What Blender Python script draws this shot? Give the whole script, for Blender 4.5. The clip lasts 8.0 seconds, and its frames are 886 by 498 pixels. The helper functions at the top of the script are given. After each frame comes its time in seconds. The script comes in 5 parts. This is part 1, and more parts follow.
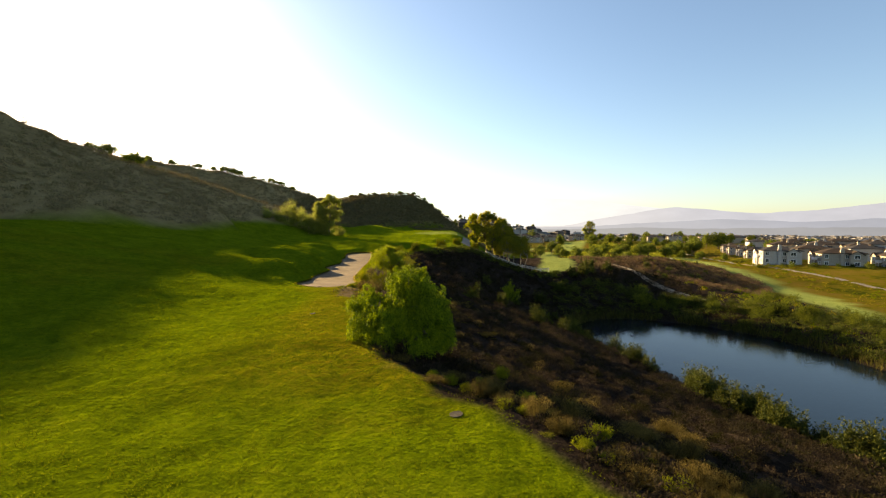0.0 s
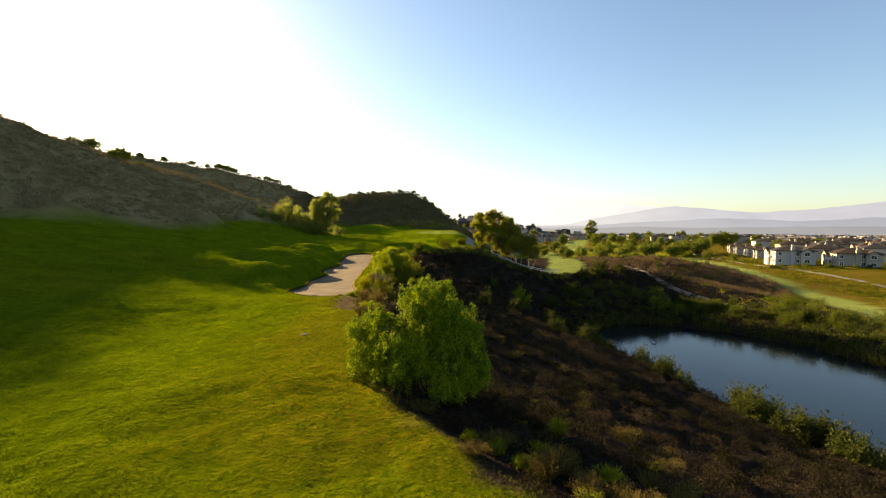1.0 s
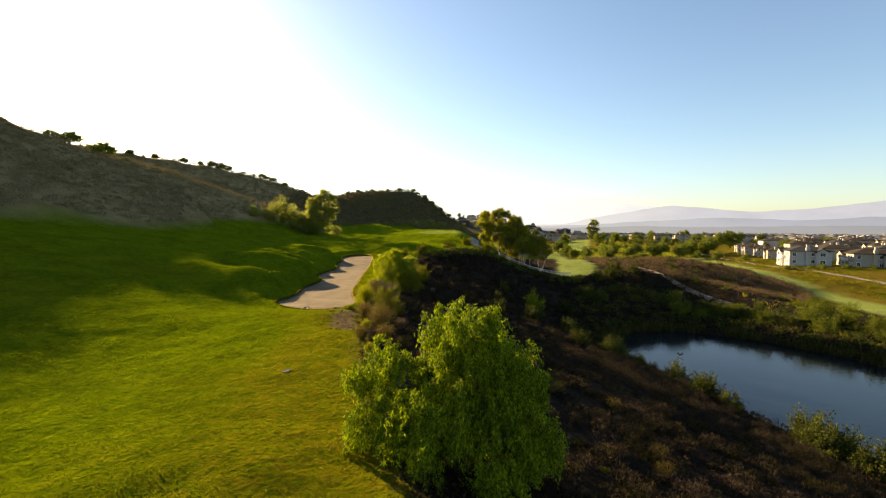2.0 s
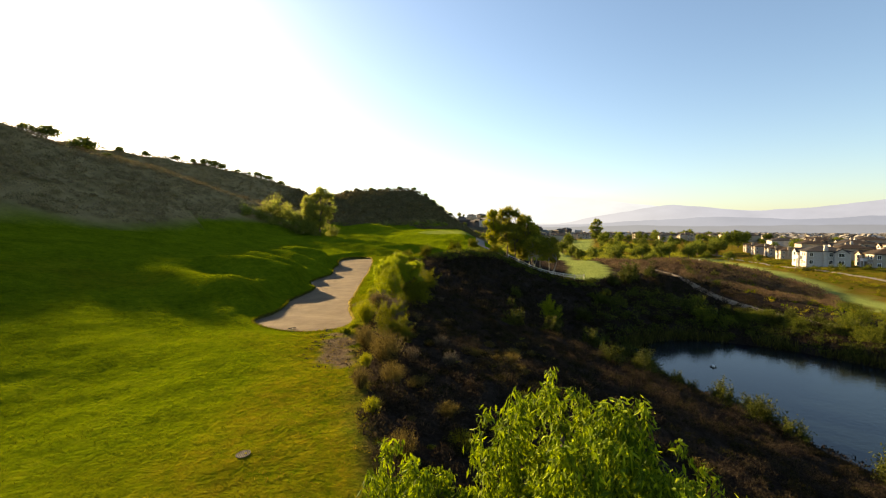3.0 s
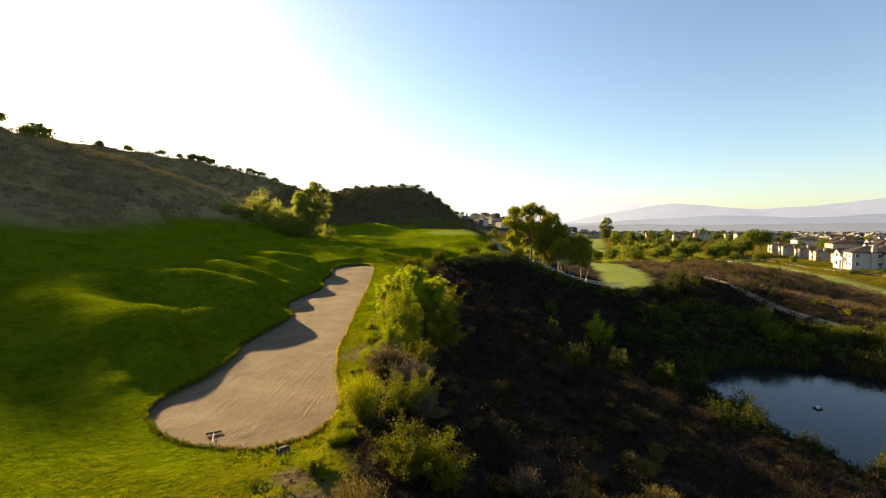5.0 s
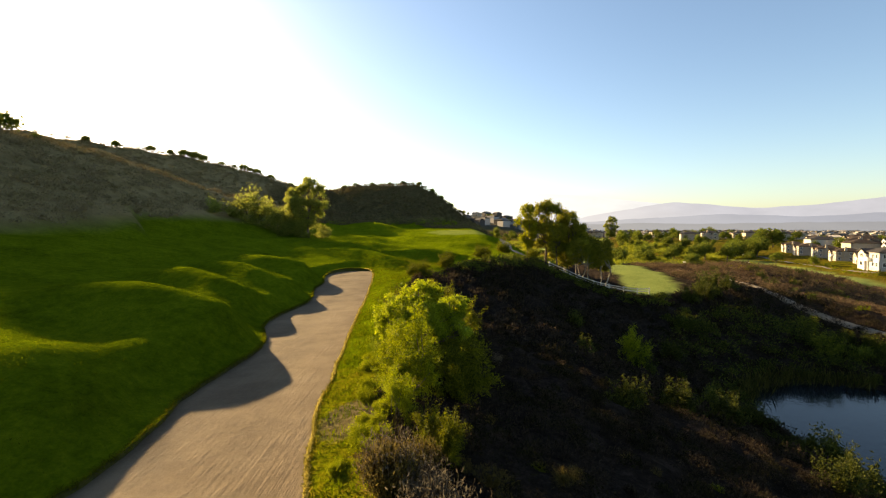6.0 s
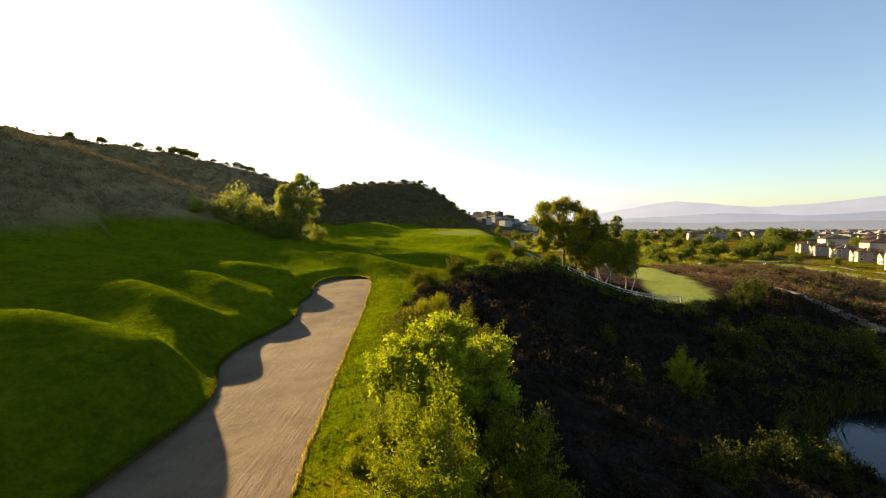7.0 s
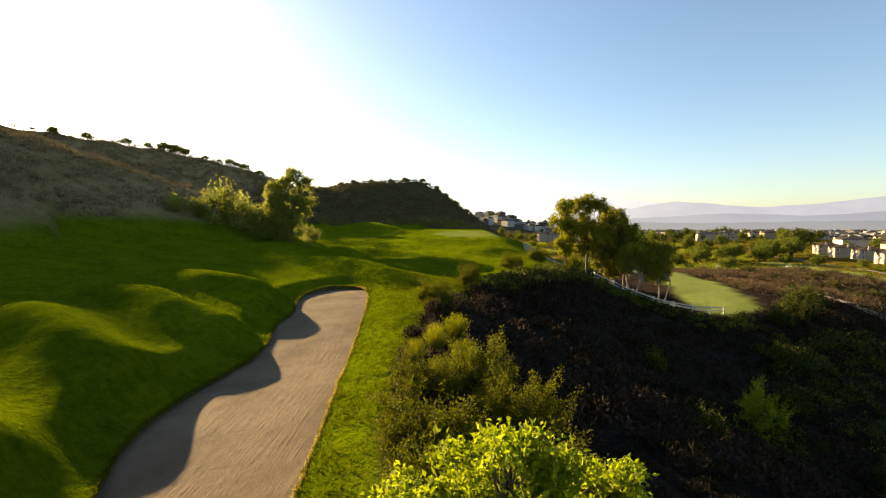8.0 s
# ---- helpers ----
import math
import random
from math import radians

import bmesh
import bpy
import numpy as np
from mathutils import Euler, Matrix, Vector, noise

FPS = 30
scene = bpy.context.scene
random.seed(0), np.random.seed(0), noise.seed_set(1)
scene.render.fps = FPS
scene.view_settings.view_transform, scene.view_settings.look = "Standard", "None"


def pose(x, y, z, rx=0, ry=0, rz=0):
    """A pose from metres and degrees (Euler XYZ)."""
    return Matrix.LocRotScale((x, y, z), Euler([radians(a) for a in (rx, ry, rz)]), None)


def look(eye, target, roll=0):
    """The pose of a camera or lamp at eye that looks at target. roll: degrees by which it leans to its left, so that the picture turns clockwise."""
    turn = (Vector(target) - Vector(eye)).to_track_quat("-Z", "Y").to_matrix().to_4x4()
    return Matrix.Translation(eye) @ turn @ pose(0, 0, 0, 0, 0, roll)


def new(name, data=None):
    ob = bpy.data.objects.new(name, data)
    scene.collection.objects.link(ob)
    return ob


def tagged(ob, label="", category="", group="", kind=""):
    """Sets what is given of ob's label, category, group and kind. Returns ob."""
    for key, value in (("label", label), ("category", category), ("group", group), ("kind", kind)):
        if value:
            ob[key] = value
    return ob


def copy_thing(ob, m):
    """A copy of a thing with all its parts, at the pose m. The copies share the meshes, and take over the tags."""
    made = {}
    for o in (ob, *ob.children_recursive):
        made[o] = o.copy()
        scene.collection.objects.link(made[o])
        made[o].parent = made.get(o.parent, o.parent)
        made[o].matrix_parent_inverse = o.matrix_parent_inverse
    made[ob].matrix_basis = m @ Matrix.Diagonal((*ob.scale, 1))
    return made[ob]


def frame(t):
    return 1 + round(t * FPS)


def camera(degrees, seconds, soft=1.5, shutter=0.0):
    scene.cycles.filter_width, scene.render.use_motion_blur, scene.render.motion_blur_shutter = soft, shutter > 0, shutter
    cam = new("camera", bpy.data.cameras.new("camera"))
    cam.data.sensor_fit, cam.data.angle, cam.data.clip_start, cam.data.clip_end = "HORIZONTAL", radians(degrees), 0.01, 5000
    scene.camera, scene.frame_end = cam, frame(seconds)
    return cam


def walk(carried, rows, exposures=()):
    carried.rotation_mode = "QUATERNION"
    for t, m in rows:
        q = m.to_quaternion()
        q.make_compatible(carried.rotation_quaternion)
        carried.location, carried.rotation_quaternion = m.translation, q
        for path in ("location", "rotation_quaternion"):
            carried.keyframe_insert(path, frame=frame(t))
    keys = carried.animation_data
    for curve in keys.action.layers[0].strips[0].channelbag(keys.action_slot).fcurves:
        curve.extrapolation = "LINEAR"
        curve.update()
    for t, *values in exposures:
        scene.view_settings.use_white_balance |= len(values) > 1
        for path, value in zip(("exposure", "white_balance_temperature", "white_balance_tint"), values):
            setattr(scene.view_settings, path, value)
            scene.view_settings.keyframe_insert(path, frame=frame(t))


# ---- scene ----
cam = camera(90.0, 8.0, 1.2)
EXPOSURE, KELVIN, SKY, SUN = 2.0, 7750, 0.068, 5.0
PATH = [
    (0, (-0.091, 0.014, 5.622), (-0.098, 2.012, 5.537), 0.2),
    (0.5, (-0.78, 2.868, 5.691), (-0.781, 4.866, 5.605), 0.2),
    (1, (-1.486, 5.945, 5.712), (-1.485, 7.943, 5.623), 0.2),
    (1.5, (-2.164, 9.085, 5.713), (-2.159, 11.083, 5.623), 0.2),
    (3, (-3.936, 18.861, 5.907), (-3.923, 20.858, 5.813), 0.1),
    (3.5, (-4.473, 22.28, 5.956), (-4.462, 24.278, 5.863), 0.0),
    (4, (-5.014, 25.687, 6.026), (-5.003, 27.685, 5.93), 0.0),
    (4.5, (-5.561, 29.191, 6.023), (-5.552, 31.189, 5.927), -0.0),
    (6, (-7.088, 40.336, 6.129), (-7.081, 42.333, 6.028), -0.1),
    (6.5, (-7.561, 44.118, 6.207), (-7.555, 46.115, 6.105), -0.1),
    (7, (-8.027, 48.007, 6.262), (-8.02, 50.004, 6.159), -0.2),
    (7.5, (-8.526, 51.912, 6.337), (-8.52, 53.909, 6.233), -0.2),
    (8, (-8.96, 55.849, 6.332), (-8.956, 57.847, 6.23), -0.2),
]
walk(cam, [(t, look(eye, target, roll)) for t, eye, target, roll in PATH], [(0.0, EXPOSURE, KELVIN, 12), (8.0, EXPOSURE, KELVIN, 12)])

# ---- sky and sun: low morning sun ahead to the left, just over the ridge ----
SUN_AZ, SUN_EL = 45.5, 16.1  # degrees left of +y, degrees up
sun_from = Vector((-math.sin(radians(SUN_AZ)) * math.cos(radians(SUN_EL)), math.cos(radians(SUN_AZ)) * math.cos(radians(SUN_EL)), math.sin(radians(SUN_EL))))
world = bpy.data.worlds.new("world")
scene.world = world
world.use_nodes = True
wn = world.node_tree
sky = wn.nodes.new("ShaderNodeTexSky")
sky.sky_type = "NISHITA"
sky.sun_disc = False
sky.sun_elevation, sky.sun_rotation = radians(SUN_EL), radians(-SUN_AZ)
sky.altitude, sky.air_density, sky.dust_density, sky.ozone_density = 600, 1.1, 1.3, 3.2
wn.links.new(sky.outputs[0], wn.nodes["Background"].inputs[0])
wn.nodes["Background"].inputs[1].default_value = SKY
sun = new("sun", bpy.data.lights.new("sun", "SUN"))
sun.data.energy, sun.data.angle, sun.data.color = SUN, radians(0.9), (1.0, 0.80, 0.47)
sun.matrix_world = look((-300, 300, 200), Vector((-300, 300, 200)) - sun_from)


# ---- materials ----
def mat(name, rough=0.8, metal=0.0, spec=0.3):
    m = bpy.data.materials.new(name)
    m.use_nodes = True
    b = m.node_tree.nodes["Principled BSDF"]
    b.inputs["Roughness"].default_value, b.inputs["Metallic"].default_value = rough, metal
    b.inputs["Specular IOR Level"].default_value = spec
    return m, m.node_tree.nodes, m.node_tree.links, b


def texture(nodes, links, scale, detail=4.0, rough=0.6, coords="Object", stretch=None):
    co = nodes.new("ShaderNodeTexCoord")
    out = co.outputs[coords]
    if stretch:
        mp = nodes.new("ShaderNodeMapping")
        mp.inputs["Scale"].default_value = stretch
        links.new(out, mp.inputs[0])
        out = mp.outputs[0]
    n = nodes.new("ShaderNodeTexNoise")
    n.inputs["Scale"].default_value, n.inputs["Detail"].default_value, n.inputs["Roughness"].default_value = scale, detail, rough
    links.new(out, n.inputs["Vector"])
    return n.outputs["Fac"]


def ramp(nodes, links, fac, stops):
    r = nodes.new("ShaderNodeValToRGB")
    e = r.color_ramp.elements
    e[0].position, e[0].color = stops[0][0], (*stops[0][1], 1)
    e[1].position, e[1].color = stops[-1][0], (*stops[-1][1], 1)
    for p, c in stops[1:-1]:
        k = e.new(p)
        k.color = (*c, 1)
    links.new(fac, r.inputs[0])
    return r.outputs[0]


def mixed(nodes, links, fac, a, b, how="MIX"):
    m = nodes.new("ShaderNodeMix")
    m.data_type, m.blend_type = "RGBA", how
    for socket, v in ((m.inputs[0], fac), (m.inputs[6], a), (m.inputs[7], b)):
        if isinstance(v, (int, float)):
            socket.default_value = v
        elif isinstance(v, tuple):
            socket.default_value = (*v, 1)
        else:
            links.new(v, socket)
    return m.outputs[2]


def maths(nodes, links, how, a, b, clamp=False):
    m = nodes.new("ShaderNodeMath")
    m.operation, m.use_clamp = how, clamp
    for socket, v in zip(m.inputs, (a, b)):
        if isinstance(v, (int, float)):
            socket.default_value = v
        else:
            links.new(v, socket)
    return m.outputs[0]


def bumped(nodes, links, bsdf, height, strength, distance):
    b = nodes.new("ShaderNodeBump")
    b.inputs["Strength"].default_value, b.inputs["Distance"].default_value = strength, distance
    links.new(height, b.inputs["Height"])
    links.new(b.outputs[0], bsdf.inputs["Normal"])


def plain(name, stops, scale, rough=0.8, bump=0.3, dist=0.01, metal=0.0, spec=0.3, stretch=None, vary=0.0):
    """A surface with two scales of grain."""
    m, n, l, b = mat(name, rough, metal, spec)
    fine, coarse = texture(n, l, scale, 5, 0.65, stretch=stretch), texture(n, l, scale * 0.13, 3, 0.6)
    fac = maths(n, l, "ADD", maths(n, l, "MULTIPLY", fine, 0.6), maths(n, l, "MULTIPLY", coarse, 0.4))
    c = ramp(n, l, fac, stops)
    if vary:
        oi = n.new("ShaderNodeObjectInfo")
        hs = n.new("ShaderNodeHueSaturation")
        l.new(c, hs.inputs["Color"])
        l.new(maths(n, l, "ADD", maths(n, l, "MULTIPLY", oi.outputs["Random"], vary), 1 - vary / 2), hs.inputs["Value"])
        c = hs.outputs[0]
    l.new(c, b.inputs["Base Color"])
    bumped(n, l, b, fine, bump, dist)
    return m


def attribute(nodes, name):
    a = nodes.new("ShaderNodeAttribute")
    a.attribute_name = name
    return a.outputs["Fac"]


def ground_material():
    m, n, l, b = mat("ground_cover", 1.0, 0, 0.0)
    blade, clump, patch, large = texture(n, l, 9, 6, 0.75), texture(n, l, 2.2, 5, 0.65), texture(n, l, 0.35, 4, 0.6), texture(n, l, 0.05, 3, 0.5)
    g = maths(n, l, "ADD", maths(n, l, "MULTIPLY", blade, 0.35), maths(n, l, "ADD", maths(n, l, "MULTIPLY", clump, 0.35), maths(n, l, "MULTIPLY", patch, 0.3)))
    turf = ramp(n, l, g, [(0.34, (0.042, 0.062, 0.003)), (0.5, (0.104, 0.150, 0.005)), (0.66, (0.192, 0.230, 0.010))])
    straw = ramp(n, l, g, [(0.35, (0.085, 0.075, 0.006)), (0.65, (0.225, 0.178, 0.010))])
    dry = maths(n, l, "MULTIPLY", attribute(n, "dry"), maths(n, l, "MULTIPLY", maths(n, l, "SUBTRACT", clump, 0.25), 2.2), True)
    grass = mixed(n, l, dry, turf, straw)
    # soil darker than real earth, deepening the slope's shade by colour
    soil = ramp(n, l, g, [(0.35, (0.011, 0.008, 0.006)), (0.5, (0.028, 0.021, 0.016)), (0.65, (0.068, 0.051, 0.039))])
    weeds = ramp(n, l, maths(n, l, "ADD", maths(n, l, "MULTIPLY", large, 0.5), maths(n, l, "MULTIPLY", patch, 0.5)), [(0.40, (0.13, 0.088, 0.018)), (0.52, (0.102, 0.088, 0.009)), (0.64, (0.036, 0.050, 0.006))])
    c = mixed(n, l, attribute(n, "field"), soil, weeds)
    c = mixed(n, l, attribute(n, "turf"), c, grass)
    pale = ramp(n, l, g, [(0.35, (0.15, 0.19, 0.046)), (0.65, (0.24, 0.28, 0.085))])
    c = mixed(n, l, attribute(n, "mown"), c, pale)
    earth = ramp(n, l, g, [(0.35, (0.070, 0.050, 0.030)), (0.65, (0.20, 0.150, 0.098))])
    c = mixed(n, l, attribute(n, "bare"), c, earth)
    # dry hill colour, paled and evened to put sunlit haze into it
    hazed_chap = ramp(n, l, maths(n, l, "ADD", maths(n, l, "MULTIPLY", patch, 0.6), maths(n, l, "MULTIPLY", large, 0.4)), [(0.36, (0.21, 0.155, 0.070)), (0.5, (0.29, 0.215, 0.098)), (0.66, (0.36, 0.265, 0.125))])
    c = mixed(n, l, attribute(n, "hill"), c, hazed_chap)
    brushy = ramp(n, l, g, [(0.38, (0.050, 0.042, 0.018)), (0.62, (0.16, 0.125, 0.055))])
    c = mixed(n, l, attribute(n, "thick"), c, brushy)
    suburb = ramp(n, l, maths(n, l, "ADD", maths(n, l, "MULTIPLY", patch, 0.3), maths(n, l, "MULTIPLY", texture(n, l, 0.012, 5, 0.7), 0.7)), [(0.38, (0.07, 0.085, 0.06)), (0.5, (0.16, 0.16, 0.14)), (0.62, (0.30, 0.28, 0.25))])
    c = mixed(n, l, attribute(n, "town"), c, suburb)
    l.new(c, b.inputs["Base Color"])
    lumps = texture(n, l, 3.4, 3, 0.6, stretch=(1.0, 1.2, 1))
    bumped(n, l, b, maths(n, l, "ADD", maths(n, l, "MULTIPLY", blade, 0.9), maths(n, l, "ADD", maths(n, l, "MULTIPLY", clump, 1.2), maths(n, l, "MULTIPLY", lumps, 1.8))), 1.0, 0.30)
    return m


GROUND = ground_material()


def sand_material():
    m, n, l, b = mat("bunker_sand", 0.95, 0, 0.1)
    fine, patch = texture(n, l, 14, 5, 0.7), texture(n, l, 0.5, 4, 0.6)
    worked = maths(n, l, "MULTIPLY", maths(n, l, "SUBTRACT", texture(n, l, 0.6, 3, 0.6), 0.36), 3.2, True)
    rake = maths(n, l, "MULTIPLY", texture(n, l, 4.0, 3, 0.65, stretch=(2.4, 0.09, 1)), worked)
    fac = maths(n, l, "ADD", maths(n, l, "MULTIPLY", fine, 0.30), maths(n, l, "ADD", maths(n, l, "MULTIPLY", patch, 0.62), maths(n, l, "MULTIPLY", rake, 0.12)))
    c = ramp(n, l, fac, [(0.33, (0.088, 0.061, 0.037)), (0.5, (0.132, 0.094, 0.057)), (0.67, (0.168, 0.123, 0.077))])
    l.new(c, b.inputs["Base Color"])
    prints = texture(n, l, 2.6, 5, 0.75)
    bumped(n, l, b, maths(n, l, "ADD", maths(n, l, "MULTIPLY", fine, 0.4), maths(n, l, "ADD", maths(n, l, "MULTIPLY", rake, 1.3), prints)), 0.8, 0.05)
    return m


SAND = sand_material()
PATHWAY = plain("cart_path_concrete", [(0.35, (0.13, 0.11, 0.088)), (0.65, (0.21, 0.18, 0.145))], 1.5, 0.9, 0.2, 0.01)
DIRT = plain("dirt_track", [(0.35, (0.13, 0.092, 0.058)), (0.65, (0.25, 0.19, 0.125))], 1.5, 0.95, 0.5, 0.05)


def water_material():
    m, n, l, b = mat("pond_water", 0.04, 0, 0.35)
    b.inputs["Base Color"].default_value = (0.004, 0.008, 0.012, 1)
    b.inputs["IOR"].default_value = 1.33
    bumped(n, l, b, texture(n, l, 1.6, 3, 0.55), 0.3, 0.06)
    return m


WATER = water_material()


# ---- the lie of the land ----
def smooth(a, b, x):
    t = np.clip((x - a) / (b - a), 0, 1)
    return t * t * (3 - 2 * t)


def lattice(ix, iy, seed):
    n = (ix.astype(np.int64) * 374761393 + iy.astype(np.int64) * 668265263 + seed * 974711) & 0x7FFFFFFF
    n = ((n ^ (n >> 13)) * 1274126177) & 0x7FFFFFFF
    return ((n ^ (n >> 16)) & 0xFFFF) / 65535.0


def grain(x, y, size, seed=0):
    """Smooth noise from -1 to 1 with lumps of that size."""
    u, v = x / size, y / size
    iu, iv = np.floor(u), np.floor(v)
    fu, fv = u - iu, v - iv
    fu, fv = fu * fu * (3 - 2 * fu), fv * fv * (3 - 2 * fv)
    a, b, c, d = (lattice(iu + i, iv + j, seed) for j in (0, 1) for i in (0, 1))
    return 2 * ((a * (1 - fu) + b * fu) * (1 - fv) + (c * (1 - fu) + d * fu) * fv) - 1


def fractal(x, y, size, octaves=4, seed=0):
    return sum(grain(x, y, size / 2**k, seed + k) / 2**k for k in range(octaves))


def nearest(points, x, y):
    """Distance to a line of points, the height carried along it, and the side (left is positive)."""
    best, height, side = np.full(np.shape(x), 1e9), np.zeros(np.shape(x)), np.ones(np.shape(x))
    for p, q in zip(points[:-1], points[1:]):
        ex, ey = q[0] - p[0], q[1] - p[1]
        t = np.clip(((x - p[0]) * ex + (y - p[1]) * ey) / (ex * ex + ey * ey), 0, 1)
        d = np.hypot(x - p[0] - t * ex, y - p[1] - t * ey)
        near = d < best
        best = np.where(near, d, best)
        if len(p) > 2:
            height = np.where(near, p[2] + t * (q[2] - p[2]), height)
        side = np.where(near, np.sign(ex * (y - p[1]) - ey * (x - p[0])), side)
    return best, height, side


def inside(points, x, y):
    odd = np.zeros(np.shape(x), bool)
    for p, q in zip(points, [*points[1:], points[0]]):
        if p[1] != q[1]:
            odd ^= ((p[1] > y) != (q[1] > y)) & (x < (q[0] - p[0]) * (y - p[1]) / (q[1] - p[1]) + p[0])
    return odd


def depth_in(points, x, y):
    """Distance from a closed outline, positive within it."""
    d = nearest([*points, points[0]], x, y)[0]
    return np.where(inside(points, x, y), d, -d)


def rounded(points, times=2):
    """Cuts the corners of a closed outline."""
    for _ in range(times):
        points = [((1 - f) * p[0] + f * q[0], (1 - f) * p[1] + f * q[1]) for p, q in zip(points, [*points[1:], points[0]]) for f in (0.25, 0.75)]
    return points


RIM = [(30, -80), (16, -25), (8.5, 0), (4.6, 11), (1.8, 15.6), (-2, 19.8), (-4.6, 25), (-6.6, 33), (-8.0, 42), (-8.6, 50), (-9.8, 60), (-10.8, 70), (-11.2, 80), (-9, 91),
       (-3, 102), (5, 109), (14, 111), (24, 108.5), (36, 113), (48, 122), (60, 117), (68, 100), (73, 80), (74, 50), (70, 20), (62, 0), (52, -30)]
POND = rounded([(25.5, 87), (31, 92), (38, 93.5), (45, 90.5), (51, 86), (55, 80), (58, 72), (59, 60), (59, 45), (55, 30), (46, 21), (38, 24), (34.5, 35), (32, 46), (29, 54), (26.5, 66), (25, 76)])
POND_Z = -13.0
BUNKER = rounded([(-11.2, 45.3), (-9.9, 46.2), (-9.6, 48), (-10.6, 51.5), (-11.4, 55), (-11.9, 60), (-12.6, 66), (-13.4, 74), (-14.2, 83), (-14.8, 90), (-15.6, 95.5), (-17.6, 97.6), (-19.6, 97.2),
                  (-20.9, 94.4), (-20.6, 90.5), (-19.7, 88), (-20.0, 85), (-19.2, 82), (-18.6, 79), (-18.7, 76.5), (-19.1, 74), (-19.2, 71.5), (-18.8, 69), (-17.6, 66.4), (-16.7, 64), (-16.9, 60.5), (-17.1, 57.5),
                  (-16.4, 54.6), (-16.1, 51.5), (-16.8, 48.6), (-15.2, 46.4), (-13.2, 45.5)], 3)
BUNKER = [(float(x + 0.07 * grain(np.array(x), np.array(y), 0.9, 91)), float(y + 0.07 * grain(np.array(x), np.array(y), 0.9, 92))) for x, y in BUNKER]  # a ragged turf edge
MOUNDS = [  # x, y, height, half length, half width, turn in degrees
    (-20.6, 58.0, 0.75, 5.0, 2.0, 80), (-26.0, 65.0, 0.6, 5.2, 4.6, 0), (-27.5, 77.5, 0.5, 5.0, 4.0, 0),
    (-23, 55.6, 1.0, 8.5, 2.5, -28), (-21.8, 64.6, 1.8, 5.6, 3.0, -16), (-29, 63.5, 0.7, 5.0, 3.0, 10), (-24.0, 74, 1.3, 7.0, 2.1, -30), (-25, 81.5, 1.5, 7.0, 2.2, -26), (-25, 90, 1.4, 7.0, 2.2, -24), (-20, 103.5, 1.7, 9.5, 2.6, -28),
    (-27, 112, 1.2, 7.0, 2.0, -20), (-9, 110, 1.2, 7.0, 2.2, -22), (-18, 120, 1.3, 8.0, 2.2, -20), (-3, 122, 1.2, 7.0, 2.4, -22), (-22, 131, 1.3, 8.0, 2.4, -18), (2, 138, 1.3, 7.0, 3.0, -20),
    (-10, 141, 1.3, 8.0, 2.6, -18), (-28, 172, 2.6, 10.0, 5.0, -8),
]
HOLLOWS = [(-5.5, 143, 1.3, 4.5, 2.2, 0), (7, 126, 1.0, 4.0, 2.5, 20), (-6, 106, 0.6, 4, 2, 20)]
NEAR_RIDGE = [(-170, -120, 52), (-150, -20, 50), (-128, 40, 44), (-109, 77, 38), (-100, 91, 33.5), (-94, 98.5, 30), (-89, 106, 26.5), (-82, 115, 23), (-72, 127, 20), (-58, 136, 14.6), (-47, 142, 10.5)]
FAR_RIDGE = [(-300, 150, 60), (-190, 185, 46), (-140, 195, 38), (-104, 205, 33), (-81, 212, 28), (-64, 224, 21.5), (-56, 236, 22), (-46, 238, 24.5), (-18, 240, 25.5), (-10, 238, 21), (0, 236, 13), (8, 234, 7), (14, 234, 2)]
TOWN_HILL = [(-60, 640, 14), (0, 630, 20), (38, 620, 23), (85, 640, 15), (150, 660, 6), (260, 690, -6)]


STRIP = [(115, 222), (112, 198), (105, 168), (98, 140), (97, 124), (95, 115), (88, 99), (82, 84), (77, 70)]  # narrow mown fairway beyond the pond
TRACK = [(47, 142), (49.5, 133), (51, 126.5), (52.2, 117), (54.2, 110), (56, 104.5), (58, 98.5), (62, 90)]


def lump(x, y, cx, cy, h, a, b, turn):
    c, s = math.cos(radians(turn)), math.sin(radians(turn))
    x, y = x + 0.8 * grain(x, y, 4.5, 83), y + 0.8 * grain(x, y, 4.5, 84)
    u, v = ((x - cx) * c + (y - cy) * s) / a, (-(x - cx) * s + (y - cy) * c) / b
    return h * np.exp(-(u * u + v * v))


def fairway(x, y):
    ys, zs = [-200, 0, 18, 30, 46, 75, 98, 132, 170, 208, 240, 300], [-4, -1.5, -1.0, -0.2, 0.0, -0.1, 0.9, 2.8, 4.6, 6.0, 5.6, 4.0]
    z = sum(np.interp(y + o, ys, zs) for o in (-10, -5, 0, 5, 10)) / 5
    z = z + 7.0 * (0.55 * np.clip((-18 - x) / 44, 0, 1) + 0.45 * smooth(-16, -62, x)) * smooth(200, 128, y) * (1 - 0.42 * smooth(65, 135, y))
    for m in MOUNDS:
        z = z + lump(x, y, *m)
    for m in HOLLOWS:
        z = z - lump(x, y, *m)
    return z + 0.20 * fractal(x, y, 8, 3, 3) + 0.028 * fractal(x, y, 1.6, 3, 5) + 0.042 * grain(x, y, 0.75, 6) * smooth(66, 46, y)


